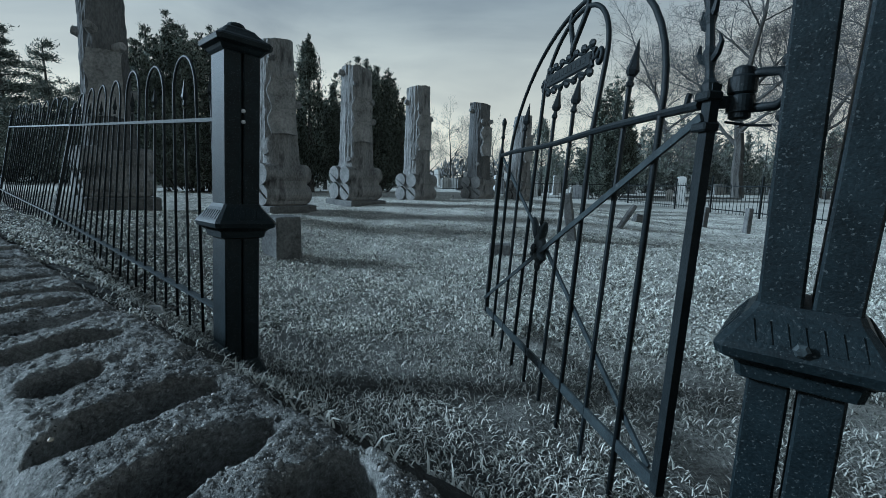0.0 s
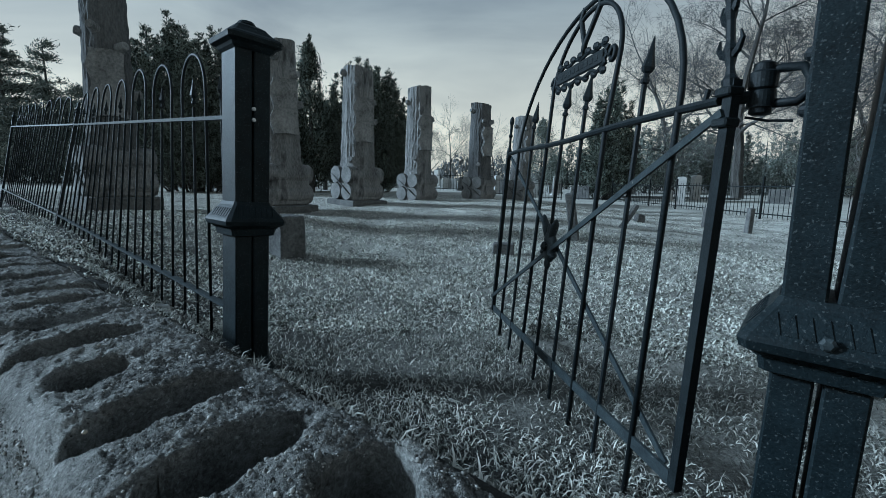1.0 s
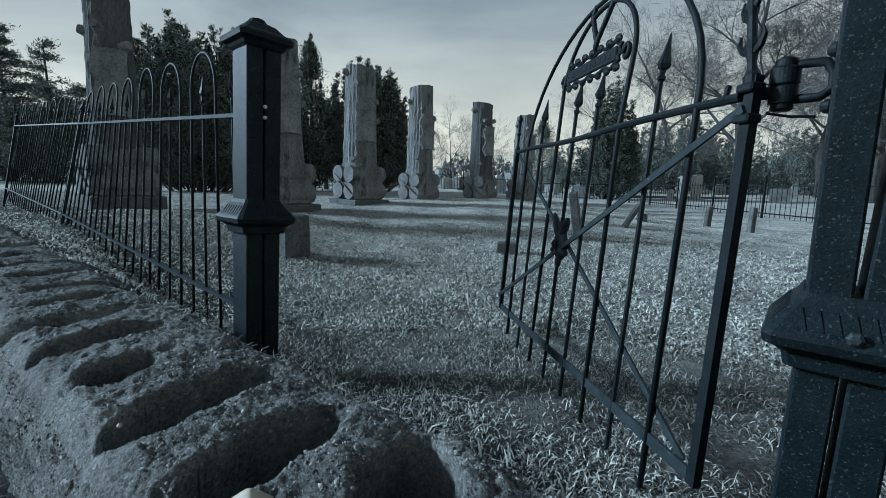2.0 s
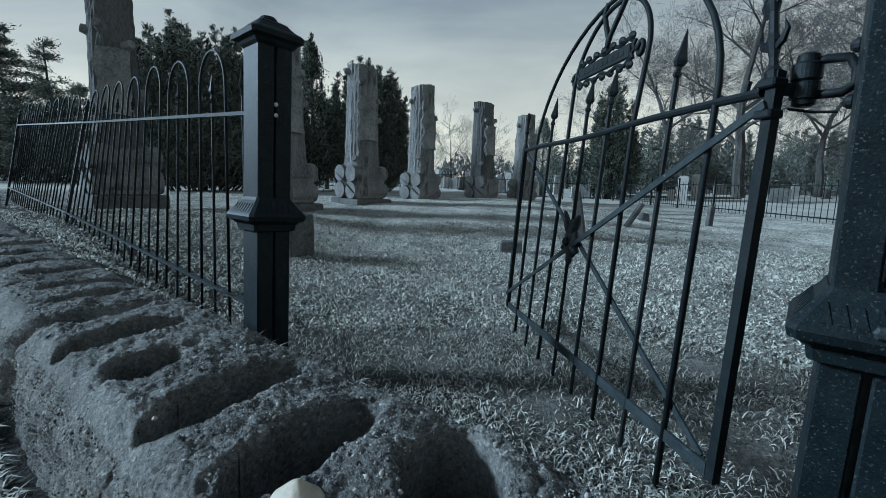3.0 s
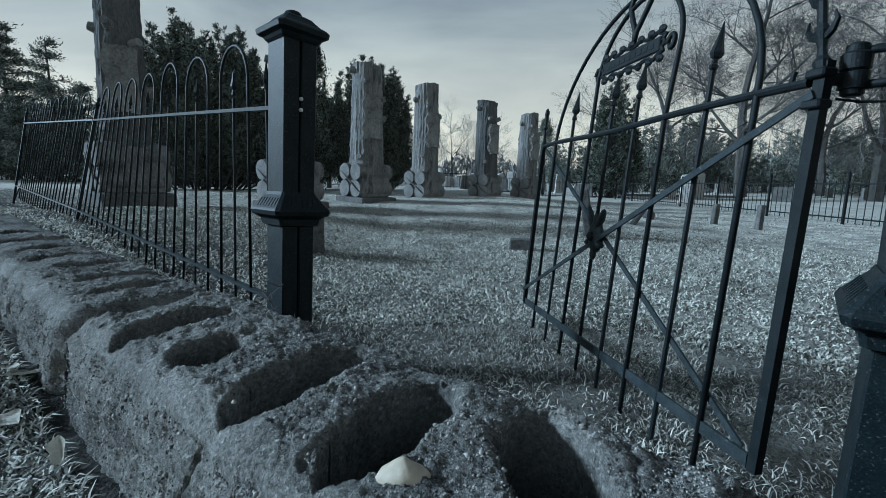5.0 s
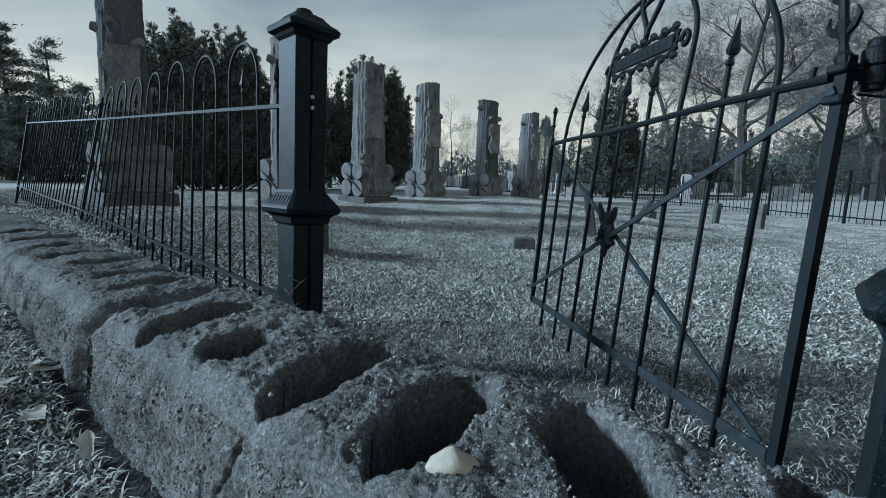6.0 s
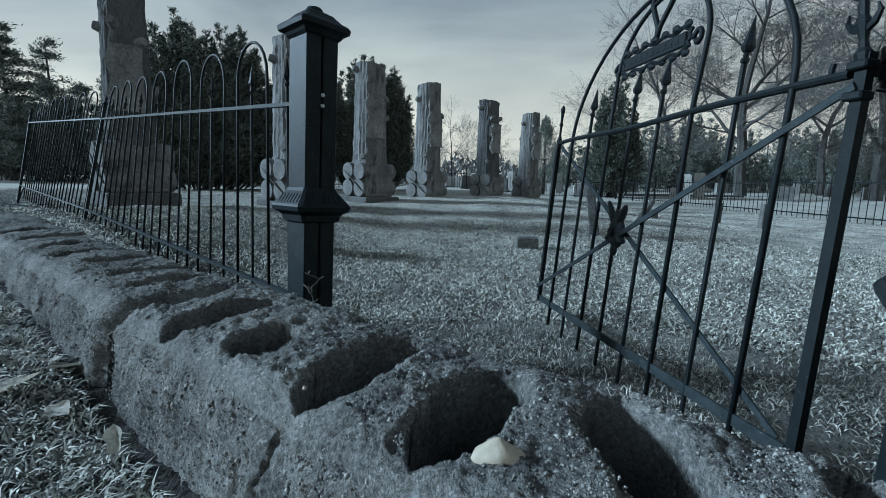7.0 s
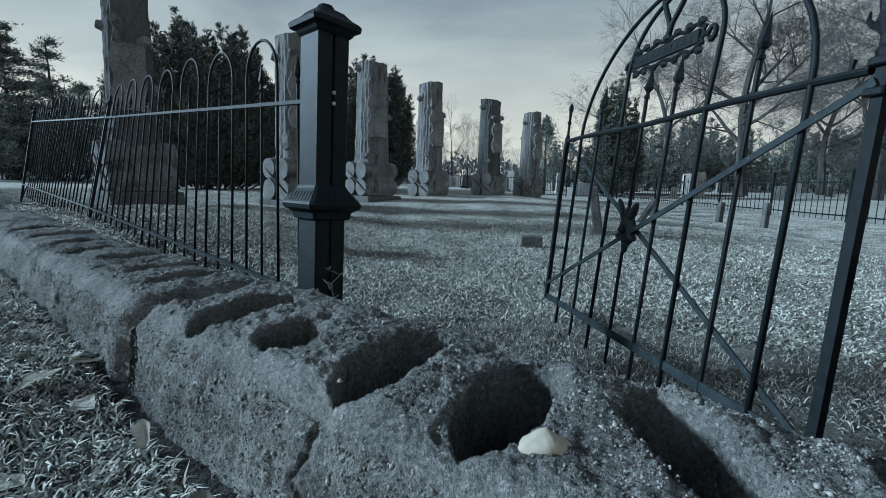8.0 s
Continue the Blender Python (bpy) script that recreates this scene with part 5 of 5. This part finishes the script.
def far_wood():
    """A belt of winter woodland along the horizon."""
    rng = np.random.default_rng(90)
    wood = tagged(empty("far_woods"), "low belt of bare winter woods on the horizon", "woods", kind="stuff")
    n = 26000
    a = rng.uniform(-1.15, 1.15, n)
    d = rng.uniform(95, 150, n)
    x, y = d * np.sin(a), d * np.cos(a)
    crest = 4.2 + 1.6 * np.sin(a * 23) * np.sin(a * 9 + 1) + 1.2 * np.sin(a * 61)
    z = ground_z(x, y) + crest * rng.uniform(0, 1, n) ** 0.8 * np.where(a < -0.45, 2.0, 1.0)
    sprays("branches", np.stack([x, y, z], -1), rng.normal(0, 0.4, (n, 3)) + np.array([0, 0, 1.0]), 1.1, 0.22, 91, FAR_GROVE, wood, "tangled bare branches")


far_wood()


# ---- loose things by the wall ----
def pebble(a, b, size, seed, label):
    bm = bmesh.new()
    bmesh.ops.create_icosphere(bm, subdivisions=3, radius=1.0)
    for v in bm.verts:
        v.co *= 1 + 0.22 * noise.noise(v.co * 1.3 + Vector((seed, 0, 0)))
        v.co.z = v.co.z if v.co.z > -0.4 else -0.4 + 0.3 * (v.co.z + 0.4)
        if v.co.z > 0.2:
            v.co.x *= 1 - 0.75 * (v.co.z - 0.2)
            v.co.y *= 1 - 0.6 * (v.co.z - 0.2)
        v.co = Vector((v.co.x * size[0], v.co.y * size[1], v.co.z * size[2]))
    ob = tagged(part("pebble", bm, PEBBLE, smooth=True), label, "stone")
    p = wall_point(a, b, TOP - 0.004)
    ob.matrix_world = pose(p[0], p[1], p[2] + size[2] * 0.4, 0, 0, -10)


pebble(-0.222, 0.083, (0.0225, 0.0165, 0.0165), 4, "pale smooth quartz pebble lying on the kerb wall")
pebble(0.02, 0.055, (0.003, 0.003, 0.003), 6, "tiny white pebble on the kerb wall")
pebble(-0.30, 0.045, (0.006, 0.005, 0.004), 7, "small pale pebble on the kerb wall")


def dead_leaf(a, b, size, turn, tip, roll, seed, lift=0.008):
    bm = bmesh.new()
    rows, cols = 10, 4
    grid = []
    for i in range(rows + 1):
        t = i / rows
        w = math.sin(math.pi * t) ** 0.7 * 0.32 * (1 + 0.25 * math.sin(9 * t + seed))
        for j in range(cols + 1):
            s = j / cols * 2 - 1
            grid.append(bm.verts.new((t - 0.5, s * w, 0.22 * s * s * w * 2 + 0.14 * (t - 0.5) ** 2 + 0.05 * noise.noise((t * 4, s * 3, seed)))))
    for i in range(rows):
        for j in range(cols):
            q = i * (cols + 1) + j
            bm.faces.new((grid[q], grid[q + 1], grid[q + cols + 2], grid[q + cols + 1]))
    bmesh.ops.solidify(bm, geom=bm.faces[:], thickness=0.012)
    pipe(bm, [(-0.5, 0, 0.03), (-0.68, 0.03, 0.05)], 0.012, 4)
    ob = tagged(part("dead_leaf", bm, LEAF), "curled pale dead leaf at the foot of the wall", "leaf", group="dead leaves")
    p = Vector(wall_point(a, b, 0))
    ob.matrix_world = pose(p.x, p.y, on_ground(p.x, p.y, 0) + lift, roll, tip, turn) @ Matrix.Diagonal((size, size, size, 1))


dead_leaf(0.33, -0.055, 0.042, 128, -58, -35, 1, 0.03)
dead_leaf(0.12, -0.075, 0.07, 20, 0, 10, 2, 0.016)
dead_leaf(0.50, -0.09, 0.05, -15, 5, 12, 3, 0.016)
dead_leaf(0.62, -0.12, 0.07, 70, -10, -15, 4, 0.018)
dead_leaf(0.70, -0.06, 0.05, 130, 10, 0, 5, 0.015)
dead_leaf(0.36, -0.20, 0.05, 10, 0, 8, 6)
dead_leaf(0.55, -0.27, 0.04, 100, 0, 8, 7)
dead_leaf(0.78, -0.13, 0.06, 100, 0, -12, 11)
dead_leaf(0.66, -0.05, 0.055, 20, 0, -15, 12, 0.014)
dead_leaf(0.74, -0.2, 0.05, 60, 0, -12, 13)
dead_leaf(0.9, -0.1, 0.05, 40, 0, 8, 8)
dead_leaf(0.2, -0.24, 0.055, 150, 0, -8, 9)


def weeds(cx, cy, n, spread, length, seed, label, z=None):
    rng = np.random.default_rng(seed)
    x, y = cx + rng.normal(0, spread, n), cy + rng.normal(0, spread, n)
    zz = ground_z(x, y) if z is None else np.full(n, z)
    blades("weed_tuft", np.stack([x, y, zz], -1), length, 0.003, seed, GRASS, label, 0.6)


weeds(-0.47, 0.66, 110, 0.03, 0.04, 101, "tuft of dry weeds growing behind the kerb wall", 0.31)
def weed_stalk(x, y, z, tall, seed):
    """One dry upright stalk with short side twigs."""
    rng = random.Random(seed)
    bm = bmesh.new()
    pts = [Vector((0.004 * rng.uniform(-1, 1) * k, 0.003 * rng.uniform(-1, 1) * k, tall * k / 7)) for k in range(8)]
    pipe(bm, pts, [0.0016 - 0.00013 * k for k in range(8)], 5)
    for k in range(13):
        p = pts[rng.randint(2, 7)]
        an, ln = rng.uniform(0, 6.28), rng.uniform(0.006, 0.018)
        tip = p + Vector((math.cos(an) * ln, math.sin(an) * ln, ln * rng.uniform(0.4, 1.0)))
        pipe(bm, [p, p.lerp(tip, 0.6), tip], [0.0009, 0.0016, 0.0005], 4)
    ob = tagged(part("weed_stalk", bm, TWIG), "dry upright weed stalk at the back of the kerb wall", "weed")
    ob.matrix_world = pose(x, y, z, 3, 4, 0)


weed_stalk(-0.495, 0.753, 0.30, 0.105, 7)
weeds(-0.60, 1.42, 170, 0.07, 0.05, 102, "rank grass round the gate post foot")
weeds(-0.74, 1.42, 130, 0.06, 0.045, 103, "rank grass round the gate post foot")
weeds(0.47, 0.76, 120, 0.05, 0.06, 104, "dry grass tuft under the gate hinge")
weeds(0.60, 0.66, 140, 0.09, 0.06, 105, "dry grass tuft round the hinge post")
